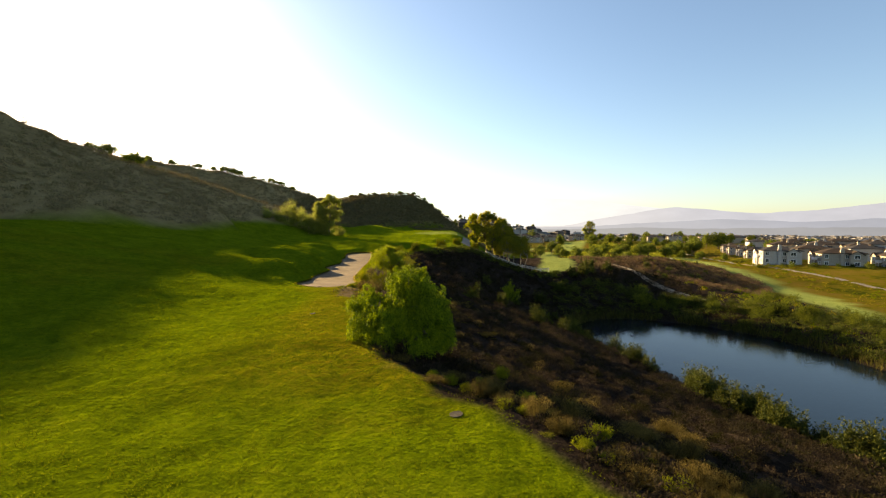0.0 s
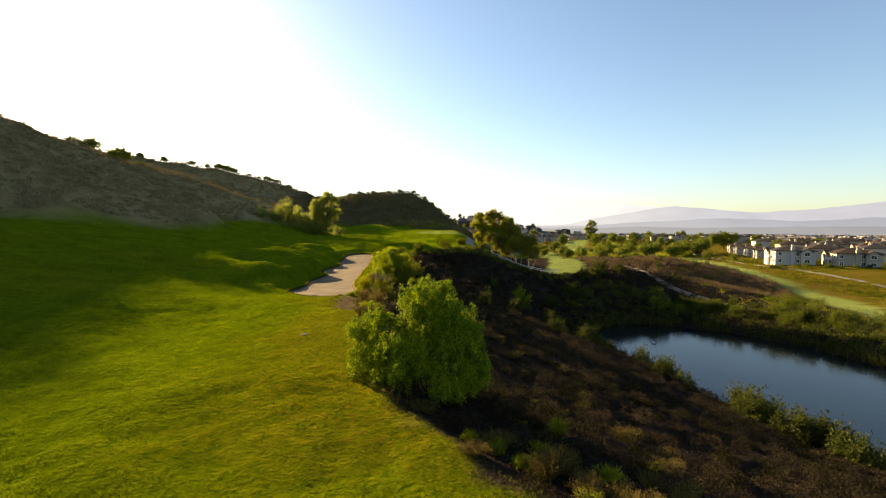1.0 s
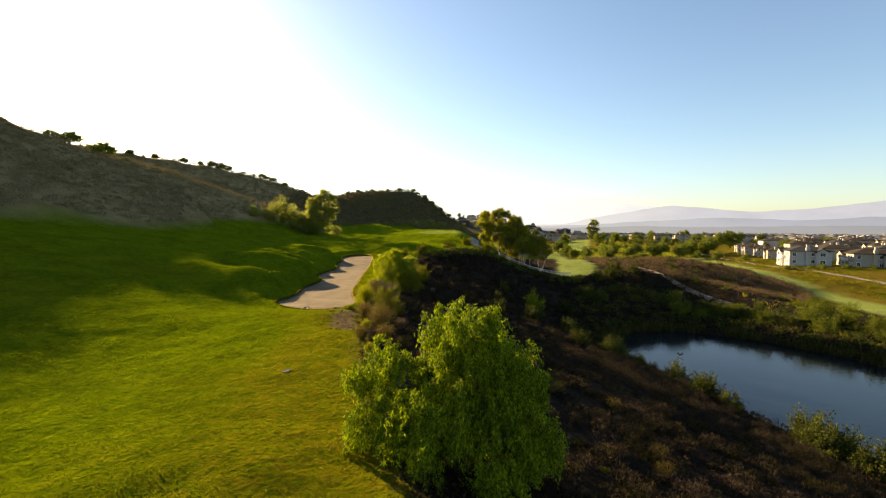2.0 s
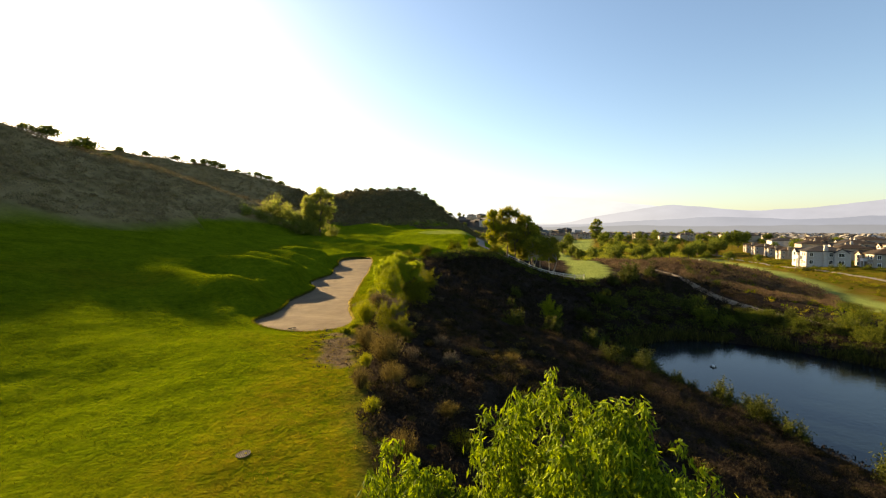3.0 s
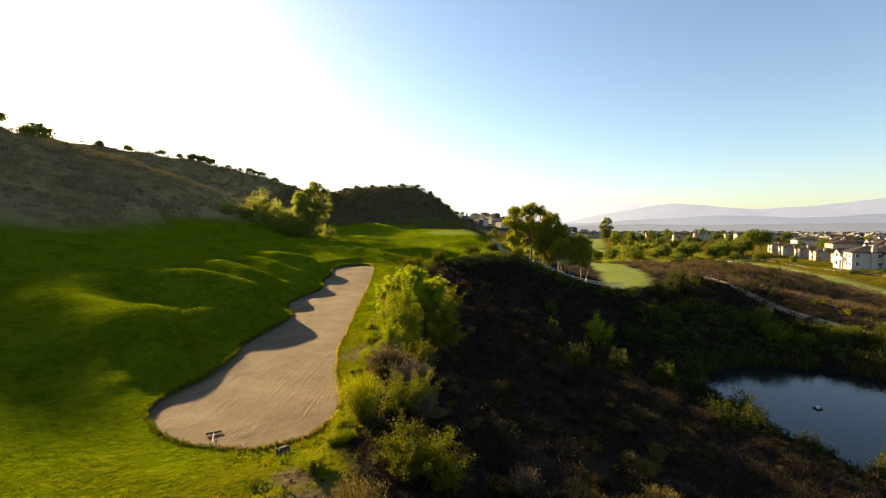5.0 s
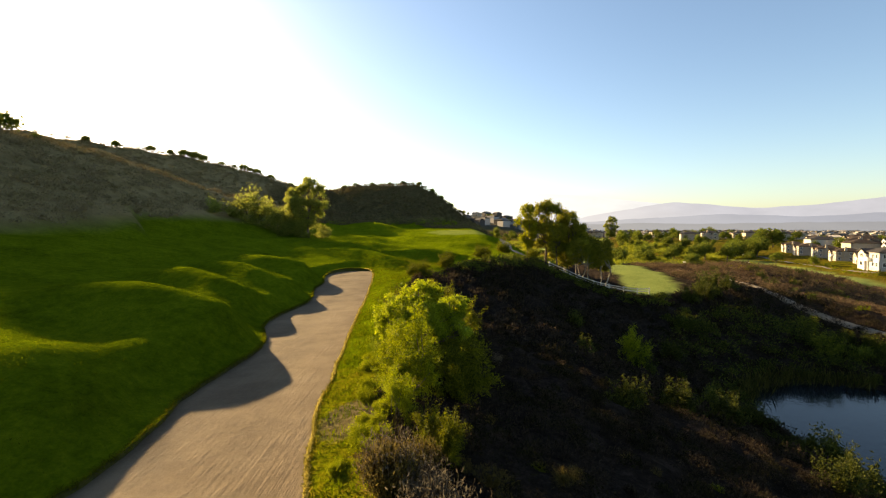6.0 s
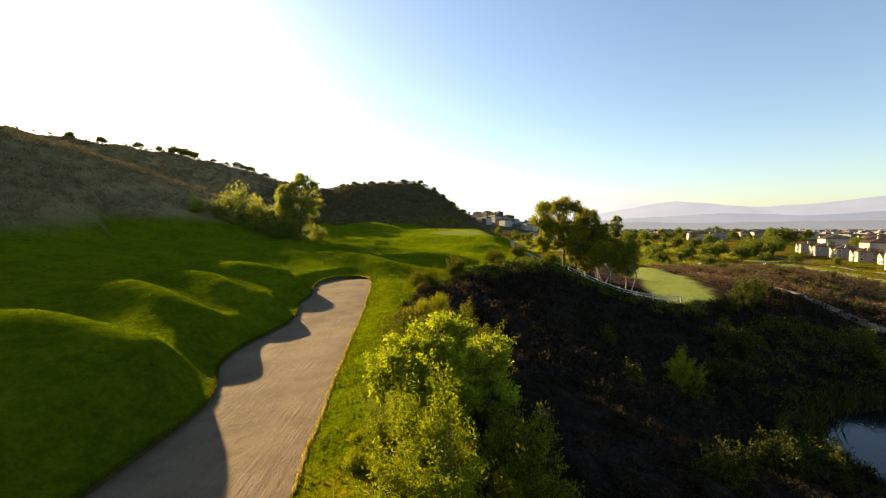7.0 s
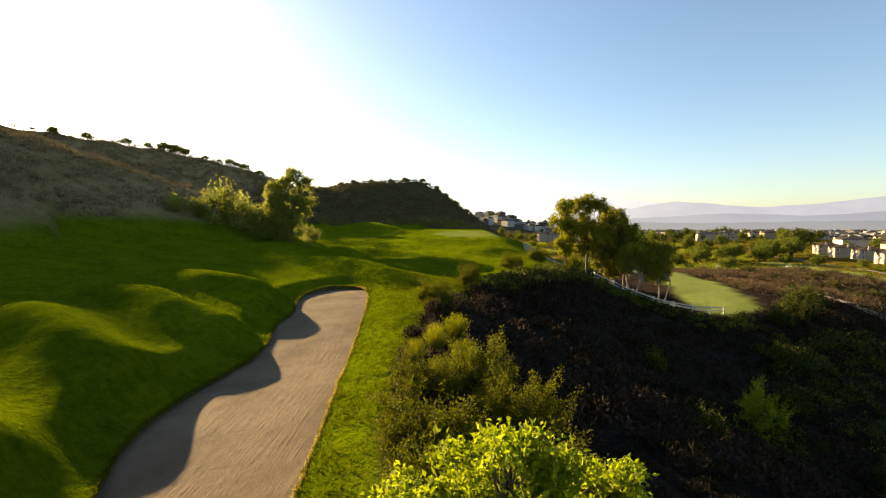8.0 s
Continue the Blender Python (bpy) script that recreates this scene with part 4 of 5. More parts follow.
def rough_edge():
    r = np.random.default_rng(52)
    n = 60000
    y = r.uniform(44, 100, n)
    x = r.uniform(-17, -6, n)
    ok = (x > np.interp(y, [44, 60, 80, 97], [-12, -13, -15, -17])) & (grain(x * 0.6, y * 1.6, 0.9, 13) > r.uniform(-0.7, 0.7, n))
    x, y = x[ok], y[ok]
    ok = (depth_in(RIM, x, y) < 1.7) & (depth_in(BUNKER, x, y) < -0.02)
    x, y = x[ok], y[ok]
    v, f = leaf_faces(np.stack([x, y, height(x, y) - 0.02], 1), 0.20, 0.034, -0.8, r, 0.6)
    me = mesh_of("rough_grass", v, f, BLADES, even=False)
    me.attributes.new("tone", "FLOAT", "FACE").data.foreach_set("value", np.clip(1.0 * smooth(-0.30, -0.08, depth_in(BUNKER, x, y)) + 0.3 * r.uniform(0, 1, len(x)) ** 2, 0, 1).astype(np.float32))
    return tagged(new("rough_grass", me), "longer rough grass between the bunker and the rim", "grass", kind="stuff")


rough_edge()


def lip_grass():
    """Short blades that hang over the cut edge of the bunker."""
    r = np.random.default_rng(58)
    p = np.array(BUNKER)
    n = 26000
    k = r.integers(0, len(p), n)
    q = p[k] + (np.roll(p, -1, 0) - p)[k] * r.uniform(0, 1, (n, 1)) + r.normal(size=(n, 2)) * 0.07
    d = depth_in(BUNKER, q[:, 0], q[:, 1])
    q, d = q[d < 0.05], d[d < 0.05]
    v, f = leaf_faces(np.stack([q[:, 0], q[:, 1], height(q[:, 0], q[:, 1]) - 0.01], 1), 0.11, 0.022, -0.3, r, 0.5)
    me = mesh_of("lip_grass", v, f, BLADES, even=False)
    east = q[:, 0] > np.interp(q[:, 1], [44, 60, 80, 97], [-12.5, -14, -16, -18])
    me.attributes.new("tone", "FLOAT", "FACE").data.foreach_set("value", np.where(east, r.uniform(0.5, 1, len(q)), r.uniform(0, 0.6, len(q))).astype(np.float32))
    return tagged(new("lip_grass", me), "short grass hanging over the bunker's cut edge", "grass", kind="stuff")


lip_grass()


def dry_fringe():
    """A thin line of bleached grass along the bunker's east edge."""
    r = np.random.default_rng(59)
    p = np.array(BUNKER)
    n = 60000
    k = r.integers(0, len(p), n)
    q = p[k] + (np.roll(p, -1, 0) - p)[k] * r.uniform(0, 1, (n, 1)) + r.normal(size=(n, 2)) * 0.028
    ok = (depth_in(BUNKER, q[:, 0], q[:, 1]) < 0.03) & (q[:, 0] > np.interp(q[:, 1], [44, 60, 80, 97], [-12.5, -14, -16, -17])) & (q[:, 1] > 47) & (grain(q[:, 0], q[:, 1], 1.6, 14) > -0.6)
    q = q[ok]
    v, f = leaf_faces(np.stack([q[:, 0], q[:, 1], height(q[:, 0], q[:, 1]) - 0.01], 1), 0.085, 0.018, -0.7, r, 0.5)
    return tagged(new("dry_fringe", mesh_of("dry_fringe", v, f, STRAW, even=False)), "thin fringe of bleached yellow grass along the sand", "grass", kind="stuff")


dry_fringe()

# ---- tall trees ----
euc = tree("eucalyptus_tree", "tall eucalyptus tree with olive crown beside the cart path", "tree",
           [(0.3, 0, 9.9, 1.3, 1.3, 1.1), (-1.2, 0.4, 9.1, 1.1, 1.1, 1.0), (1.8, -0.2, 9.2, 1.1, 1.1, 1.0), (-2.4, 0.1, 7.6, 1.1, 1.1, 1.1), (2.7, 0.3, 7.7, 1.1, 1.1, 1.0), (0.3, 0.6, 7.8, 1.4, 1.3, 1.2), (-0.9, -0.9, 6.3, 1.2, 1.2, 1.0),
            (1.4, -0.6, 6.2, 1.2, 1.2, 1.0), (-2.1, 0.3, 5.2, 1.1, 1.1, 1.0), (2.6, 0.2, 5.4, 1.1, 1.1, 1.0), (0.4, 0.4, 4.6, 1.2, 1.1, 0.9), (-1.3, -0.2, 3.6, 1.1, 1.0, 0.8), (1.7, -0.4, 3.5, 1.2, 1.0, 0.9)],
           24000, (0.30, 0.085), EUCALYPT, BARK, 0.22, 51, standing(10.9, 116.5, 0, 1.04), 0.7, "eucalyptus row", 1, 16, 0.2, 70)
copy_thing(euc, standing(14.9, 117.6, 2.2, 1.0))
tree("eucalyptus_tree", "slim yellowish eucalyptus tree beside the cart path", "tree",
     [(0.0, 0, 8.0, 1.3, 1.3, 1.4), (-0.7, 0.2, 6.2, 1.3, 1.3, 1.3), (0.7, -0.2, 4.9, 1.3, 1.3, 1.3), (0.1, 0.3, 3.4, 1.3, 1.2, 1.1), (0.3, 0.1, 2.2, 1.0, 1.0, 0.8)],
     8000, (0.34, 0.10), FENNEL, BARK, 0.13, 52, standing(7.4, 115.0), 0.7, "eucalyptus row", 1, 50, 0.14, 36)
tree("young_eucalyptus", "small dark eucalyptus with forked pale trunks", "tree",
     [(0.2, 0, 5.4, 1.8, 1.7, 1.4), (1.9, 0.3, 4.4, 1.8, 1.7, 1.5), (-1.0, 0.1, 4.0, 1.3, 1.3, 1.2), (2.8, 0.2, 2.9, 1.5, 1.4, 1.2)],
     11000, (0.28, 0.09), EUCALYPT, PALEBARK, 0.13, 53, standing(15.6, 113.4), 0.6, "eucalyptus row", 2, 50, 0.14, 36)
copy_thing(bpy.data.objects["young_eucalyptus"], standing(19.6, 114.2, 1.0, 1.15))
copy_thing(euc, standing(12.4, 115.2, 4.0, 0.72))
copy_thing(euc, standing(16.8, 118.0, 1.2, 0.84))
copy_thing(bpy.data.objects["young_eucalyptus"], standing(17.5, 116.0, 3.0, 1.2))

ltree = tree("hillside_tree", "tall light green tree at the hill's foot", "tree",
             [(0.5, 0, 9.0, 1.5, 1.4, 1.1), (-0.9, 0.2, 8.0, 1.1, 1.1, 0.9), (1.9, 0.1, 7.6, 1.2, 1.2, 1.1), (-1.9, 0.2, 6.0, 1.4, 1.4, 1.1), (0.3, 0.5, 6.2, 1.5, 1.4, 1.1), (2.2, 0, 5.4, 1.2, 1.2, 1.1), (-1.3, 0, 4.1, 1.5, 1.4, 1.0), (1.0, 0.1, 3.8, 1.4, 1.4, 1.0), (-0.4, 0.2, 2.3, 1.6, 1.5, 0.9)],
             13000, (0.34, 0.12), HILLTREE, BARK, 0.24, 54, None, 0.5, "hillside trees", 1, 16, 0.2, 50)
round_tree = tree("broad_tree", "rounded green broadleaf tree among the houses", "tree",
                  [(0, 0, 4.2, 2.4, 2.4, 2.0), (-1.5, 0.3, 3.2, 1.9, 1.9, 1.6), (1.5, -0.3, 3.3, 1.9, 1.9, 1.6), (0.2, 0.8, 2.6, 2.2, 2.0, 1.4)],
                  1500, (0.55, 0.30), BROADLEAF, BARK, 0.2, 55, None, 0.2, "neighbourhood trees", 1, 30, 0.18, 16)
x0, y0 = -33.8, 129.0
ltree.matrix_world = standing(x0, y0, 0, 1.2)
copy_thing(ltree, standing(-37.0, 130, 2.0, 0.75))
hill_shrub = bush("hillside_shrub", "pale green rounded shrub at the hill's foot", "shrub", 2.3, 3.2, 5000, (0.24, 0.10), HILLTREE, 27, standing(-39.5, 128.5, 1.0, 1.25), "hillside shrubs", 0.3)
for x, y, s in ((-42.5, 128, 1.3), (-45.5, 127.5, 1.15), (-31.0, 129.5, 0.6), (-37.5, 127, 0.9), (-50, 124, 0.6), (-34.5, 127.5, 0.7)):
    copy_thing(hill_shrub, standing(x, y, x, s))

# trees on the skyline of the ridges: near ridge, then far ridge
ridge_tree = tree("ridge_tree", "small dark oak on the skyline of the ridge", "tree",
                  [(0, 0, 1.7, 1.7, 1.5, 1.0), (-1.4, 0.2, 1.2, 1.2, 1.1, 0.8), (1.5, 0, 1.3, 1.2, 1.1, 0.8)], 900, (0.5, 0.25), BROADLEAF, BARK, 0.2, 56, standing(-84.8, 111.3, 0, 1.05, 0.4), 0.1, "ridge trees", 1, 22, 0.2, 8)
for x, y, s in ((-81.6, 116.3, 1.45), (-86.6, 109.0, 0.8), (-78.5, 119.5, 0.5), (-80.5, 124, 0.8), (-81, 129, 0.7), (-112, 202.5, 0.9), (-106, 204, 0.8), (-101.5, 205.5, 1.2), (-98.5, 206, 1.3), (-95.5, 207, 1.1), (-90, 209, 0.6), (-86, 210.5, 0.5),
                (-82.5, 211.5, 0.9), (-80.5, 212, 0.7), (-78.5, 213.5, 0.9), (-74, 216, 0.8), (-68, 221, 0.6), (-58, 235, 0.6), (-50, 238, 0.7), (-45, 238, 0.6), (-38, 239, 0.7), (-30, 239, 0.6), (-24, 240, 0.8), (-17, 240, 0.7),
                (-11, 238.5, 0.8), (-7, 237.5, 0.7), (-3, 237, 0.7), (1, 236, 0.7), (-122, 199, 1.0), (-131, 197, 0.9), (-99, 92, 0.9), (-104, 84, 0.8)):
    copy_thing(ridge_tree, standing(x, y, x * 3, s * 0.8, 0.4))

# ---- houses ----
STUCCO = plain("pale_stucco", [(0.35, (0.33, 0.305, 0.275)), (0.65, (0.43, 0.40, 0.37))], 2.0, 0.9, 0.2, 0.01)
TANSTUCCO = plain("tan_stucco", [(0.35, (0.27, 0.22, 0.17)), (0.65, (0.38, 0.32, 0.25))], 2.0, 0.9, 0.2, 0.01)
CREAM = plain("cream_stucco", [(0.35, (0.30, 0.24, 0.17)), (0.65, (0.42, 0.345, 0.255))], 2.0, 0.9, 0.2, 0.01)
TILE = plain("brown_roof_tile", [(0.35, (0.030, 0.023, 0.019)), (0.65, (0.068, 0.051, 0.041))], 3.0, 0.95, 0.6, 0.04, spec=0.03, stretch=(3, 0.6, 1))
DARKTILE = plain("dark_slate_tile", [(0.35, (0.026, 0.024, 0.024)), (0.65, (0.065, 0.060, 0.060))], 3.0, 0.95, 0.6, 0.04, spec=0.03, stretch=(3, 0.6, 1))
TRIM = plain("white_trim_paint", [(0.35, (0.70, 0.68, 0.64)), (0.65, (0.80, 0.78, 0.75))], 4, 0.6, 0.1, 0.005)


def glass_material():
    m, n, l, b = mat("window_glass", 0.05, 0, 0.5)
    l.new(ramp(n, l, texture(n, l, 0.7, 2), [(0.4, (0.015, 0.018, 0.022)), (0.6, (0.05, 0.055, 0.06))]), b.inputs["Base Color"])
    return m


GLASS = glass_material()


def hip(w, d, z, rise, over):
    """A hipped roof over a w by d plan with its corner at the origin."""
    k = min(w, d) / 2
    v = [(-over, -over, z), (w + over, -over, z), (w + over, d + over, z), (-over, d + over, z)]
    v += [(k, d / 2, z + rise), (w - k, d / 2, z + rise)] if w >= d else [(w / 2, k, z + rise), (w / 2, d - k, z + rise)]
    f = [(0, 1, 5, 4), (2, 3, 4, 5), (1, 2, 5, 5), (3, 0, 4, 4)] if w >= d else [(1, 2, 5, 4), (3, 0, 4, 5), (0, 1, 4, 4), (2, 3, 5, 5)]
    eave = box(-over, -over, z - 0.22, w + over, d + over, z)
    bm = bmesh.new()
    vs = [bm.verts.new(p) for p in v]
    for q in f:
        bm.faces.new([vs[i] for i in dict.fromkeys(q)])
    es = [bm.verts.new(p) for p in eave[0]]
    for q in eave[1]:
        bm.faces.new([es[i] for i in q])
    return bm


def gable(x, y, w, d, z, rise, over, roof):
    """A gable roof along y (roof) or the gable wall under it."""
    bm = bmesh.new()
    if roof:
        a = [(x - over, y - over, z - over * 0.5), (x + w / 2, y - over, z + rise), (x + w + over, y - over, z - over * 0.5)]
        rows = [[bm.verts.new((p[0], q, p[2] + t)) for p in a] for q in (y - over, y + d) for t in (0, 0.18)]
        for i in range(2):
            bm.faces.new((rows[1][i], rows[1][i + 1], rows[3][i + 1], rows[3][i]))
            bm.faces.new((rows[0][i], rows[2][i], rows[2][i + 1], rows[0][i + 1]))
            bm.faces.new((rows[0][i], rows[0][i + 1], rows[1][i + 1], rows[1][i]))
    else:
        f = [bm.verts.new(p) for p in ((x, y, -2), (x + w, y, -2), (x + w, y, z), (x + w / 2, y, z + rise), (x, y, z))]
        b = [bm.verts.new(p) for p in ((x, y + d, -2), (x + w, y + d, -2), (x + w, y + d, z), (x + w / 2, y + d, z + rise), (x, y + d, z))]
        bm.faces.new(f)
        for i in range(5):
            bm.faces.new((f[i], b[i], b[(i + 1) % 5], f[(i + 1) % 5]))
    return bm


def done(bm, name, material):
    bmesh.ops.recalc_face_normals(bm, faces=bm.faces)
    me = bpy.data.meshes.new(name)
    bm.to_mesh(me)
    bm.free()
    me.materials.append(material)
    return me


def window_meshes(w, h):
    ring_ = [box(-w / 2 - 0.12, -0.07, -0.12, -w / 2, 0.04, h + 0.12), box(w / 2, -0.07, -0.12, w / 2 + 0.12, 0.04, h + 0.12), box(-w / 2, -0.07, h, w / 2, 0.04, h + 0.12), box(-w / 2, -0.09, -0.14, w / 2, 0.04, 0), box(-0.03, -0.05, 0, 0.03, 0.03, h)]
    return flat("window", ring_, TRIM), flat("pane", [box(-w / 2, -0.025, 0, w / 2, 0.02, h)], GLASS)


WIDE, TALL = window_meshes(1.7, 1.3), window_meshes(1.1, 1.4)


def window(parent, kind, x, y, z, turn=0.0):
    w = part("window", kind[0], parent)
    w.matrix_basis = pose(x, y, z, 0, 0, turn)
    part("pane", kind[1], w, "dark reflecting glass")


def house(label, wallmat, roofmat, w, d, seed, m=None, group="hillside houses", plainer=False):
    """A two-storey house, front towards -y, its front left corner at the origin."""
    r = np.random.default_rng(seed)
    eave = 5.7
    ob = thing("house", label, "house", m, group)
    bm = bmesh.new()
    for v, f in (box(0, 0, -2, w, d, eave),):
        vs = [bm.verts.new(p) for p in v]
        for q in f:
            bm.faces.new([vs[i] for i in q])
    bmesh.ops.bevel(bm, geom=[e for e in bm.edges], offset=0.05, segments=1, affect="EDGES")
    part("wall", done(bm, "wall", wallmat), ob)
    part("roof", done(hip(w, d, eave + 0.2, 2.0, 0.55), "roof", roofmat), ob, "low hipped tile roof")
    bw, bx_ = r.uniform(3.8, 4.8), r.uniform(0.55, 0.62) * w
    part("bay", done(gable(bx_, -1.3, bw, 4, eave - 0.4, 1.4, 0, False), "bay", wallmat), ob)
    side_w = d * 0.42
    wing = part("side_wing", done(gable(0, -0.9, side_w, 4, eave - 0.5, 1.5, 0, False), "side_wing", wallmat), ob)
    wing_roof = part("wing_roof", done(gable(0, -0.9, side_w, 5, eave - 0.5, 1.55, 0.35, True), "wing_roof", roofmat), ob)
    for w_ in (wing, wing_roof):
        w_.matrix_basis = pose(0, d - 0.4, 0, 0, 0, -90)
    part("bay_roof", done(gable(bx_, -1.3, bw, 5, eave - 0.4, 1.45, 0.35, True), "bay_roof", roofmat), ob)
    cx = w * r.uniform(0.25, 0.45)
    part("chimney", flat("chimney", [box(cx, -0.45, -2, cx + 1.3, 0.5, eave + 1.6), box(cx + 0.2, -0.35, eave + 1.6, cx + 1.1, 0.4, eave + 2.5), box(cx + 0.1, -0.45, eave + 2.5, cx + 1.2, 0.5, eave + 2.68)], wallmat), ob, "stucco chimney")
    spots = [(1.6, -0.03), (w * 0.5 + 0.4 if cx + 1.9 < w * 0.5 else cx + 2.4, -0.03), (bx_ + bw / 2, -1.33)]
    for k, (sx, sy) in enumerate(spots):
        for z in (0.9, 3.8):
            window(ob, WIDE if k == 2 else TALL, sx, sy, z)
    for sy in (d * 0.12, d * 0.3, d * 0.75):
        for z in (0.9, 3.8):
            window(ob, TALL if sy < d * 0.5 else WIDE, -0.03 if sy < d * 0.5 else -0.93, sy, z, -90)
    if not plainer:
        part("balcony", flat("balcony", [box(-1.3, d * 0.36, 2.75, 0.1, d * 0.56, 2.95), box(-1.3, d * 0.36, 2.95, -1.2, d * 0.56, 3.9), box(-1.3, d * 0.36, 2.95, 0, d * 0.36 + 0.1, 3.9), box(-1.3, d * 0.56 - 0.1, 2.95, 0, d * 0.56, 3.9), box(-1.25, d * 0.36, -2, -1.0, d * 0.36 + 0.25, 2.75), box(-1.25, d * 0.56 - 0.25, -2, -1.0, d * 0.56, 2.75)], TRIM), ob, "white balcony on posts")
    return ob


def plot(x, y, turn, z=None, size=1.0):
    z = land(x, y) + 0.2 if z is None else z
    size *= 0.88
    return Matrix.LocRotScale((x, y, z), Euler((0, 0, radians(turn))), (size, size, size))


HEAD = -21.0  # the estate's streets
ax, ay = math.cos(radians(HEAD)), math.sin(radians(HEAD))
white = house("white stucco two-storey house with dark tile roof", STUCCO, DARKTILE, 14, 12, 61, plot(122.4, 170.6, HEAD, -6.9))
grey = house("grey-tan stucco house with gabled bay and brown roof", TANSTUCCO, TILE, 15, 12, 62, plot(123.2 + 17.2 * ax, 170 + 17.2 * ay, HEAD, -7.5))
cream = house("cream stucco two-storey house with brown tile roof", CREAM, TILE, 13, 11, 63, plot(123.2 + 36 * ax, 170 + 36 * ay, HEAD, -8.1))
for k in range(1, 6):  # along the street that runs away from the course, sunlit sides
    px_, py_ = 123.2 + 17.5 * k * -ay + 0.8 * (k % 2), 170 + 17.5 * k * ax
    copy_thing((cream, grey, cream)[k % 3], plot(px_ + 2.5, py_, HEAD - 6, -7.2 + 0.2 * k, 0.8))
for k in range(0, 7):  # streets behind
    for row in range(1, 4):
        if row == 1 and k == 0:
            continue
        px_, py_ = 123.2 + (19.5 + 20 * row) * ax + 20 * k * -ay + 3 * (row % 2), 170 + (19.5 + 20 * row) * ay + 20 * k * ax + 26
        copy_thing((white, cream, grey)[(k + row) % 3], plot(px_, py_, HEAD + (180 if k % 2 else 0), -7.2 + 0.3 * k + 0.4 * row))
for k in (3, 4, 5):
    copy_thing((grey, white, cream)[k % 3], plot(123.2 + 18.4 * k * ax, 170 + 18.4 * k * ay, HEAD, -9.2))
simple = house("distant two-storey house with dark roof among trees", CREAM, DARKTILE, 14, 11, 64, plot(60, 372, -10), "distant houses", True)
r = np.random.default_rng(65)
for k in range(46):
    if k < 20:
        x, y = r.uniform(70, 250), r.uniform(345, 470)
    elif k < 34:
        x, y = r.uniform(120, 330), r.uniform(470, 640)
    else:
        x, y = 30 + 12 * (k - 34) + r.normal() * 3, 600 + r.normal() * 12
    if k >= 34:
        copy_thing(simple, plot(x, y, r.uniform(-60, 20), None, 0.9))
    else:
        copy_thing(simple, plot(x, y, r.choice([-21, 69, 159]) + r.normal() * 4, None, 1.0))


def distant_town():
    """Rows of little far houses, each a walled box with a pitched roof, in one mesh."""
    m, n, l, b = mat("far_town", 0.9, 0, 0.1)
    geo = n.new("ShaderNodeNewGeometry")
    l.new(ramp(n, l, geo.outputs["Random Per Island"], [(0.1, (0.05, 0.045, 0.042)), (0.5, (0.13, 0.115, 0.10)), (0.9, (0.34, 0.31, 0.28))]), b.inputs["Base Color"])
    q = np.random.default_rng(66)
    pieces = []
    for _ in range(1500):
        far = 560 + 1500 * q.uniform(0, 1) ** 1.3
        a = radians(q.uniform(2, 50))
        x, y = far * math.sin(a), far * math.cos(a)
        w, d, h = q.uniform(8, 15), q.uniform(7, 11), q.uniform(3.5, 6.5)
        v, f = box(-w / 2, -d / 2, -3, w / 2, d / 2, h)
        roof = np.array([(-w * 0.55, -d * 0.55, h), (w * 0.55, -d * 0.55, h), (w * 0.55, d * 0.55, h), (-w * 0.55, d * 0.55, h), (-w * 0.25, 0, h + 1.8), (w * 0.25, 0, h + 1.8)])
        rf = np.array([(0, 1, 5, 4), (2, 3, 4, 5), (1, 2, 5, 5), (3, 0, 4, 4)])
        t = q.choice([0.0, 0.6, 1.2, 2.2])
        c, s_ = math.cos(t), math.sin(t)
        for pv, pf in ((v, f), (roof, rf[:2])):
            p = pv.copy()
            p[:, 0], p[:, 1] = x + c * pv[:, 0] - s_ * pv[:, 1], y + s_ * pv[:, 0] + c * pv[:, 1]
            pieces.append((p, pf, (x, y)))
    z = height(np.array([p[2][0] for p in pieces]), np.array([p[2][1] for p in pieces]))
    for p, dz in zip(pieces, z):
        p[0][:, 2] += dz
    return tagged(new("distant_town", flat("distant_town", [p[:2] for p in pieces], m)), "pale houses of the distant town in the valley", "town", kind="stuff")


distant_town()

# ---- neighbourhood trees ----
copy_thing(round_tree, standing(78, 190, 0, 0.8))
round_tree.matrix_world = standing(84, 215, 1.0, 1.0)
spots = [(70, 205, 0.9), (64, 215, 1.0), (75, 222, 1.1), (92, 228, 1.2), (98, 222, 1.2), (104, 226, 1.3), (110, 221, 1.1), (116, 228, 1.2), (60, 232, 1.0), (52, 245, 0.9), (86, 240, 1.1), (57, 212, 0.8), (48, 222, 0.7), (118, 205, 0.7), (121, 192, 0.6), (114, 214, 0.7)]
for x, y, s in spots:
    copy_thing(round_tree, standing(x, y, x * 1.7, s))
for x, y, s in ((126, 226, 1.3), (131, 233, 1.5), (124, 236, 1.3), (136, 243, 1.4), (129, 246, 1.3), (141, 252, 1.2), (120, 231, 1.1)):
    copy_thing(round_tree, standing(x, y, x * 1.3, s))
for k in range(230):
    x, y = r.uniform(30, 240), r.uniform(235, 470)
    if y > 262 and 0.17 < x / y < 0.33 and r.uniform() < 0.85:
        continue
    if x < 45 + 0.12 * (y - 235) and r.uniform() < 0.6:
        continue
    copy_thing(round_tree, standing(x, y, r.uniform(0, 6.28), 0.35 + 0.95 * r.uniform(0, 1) ** 1.6, 0.05, r.uniform(0.65, 1.45), r.uniform(0.8, 1.6)))
for k in range(60):
    x, y = r.uniform(-40, 130), 590 + r.normal() * 30
    copy_thing(round_tree, standing(x, y, r.uniform(0, 6.28), r.uniform(0.6, 1.1)))
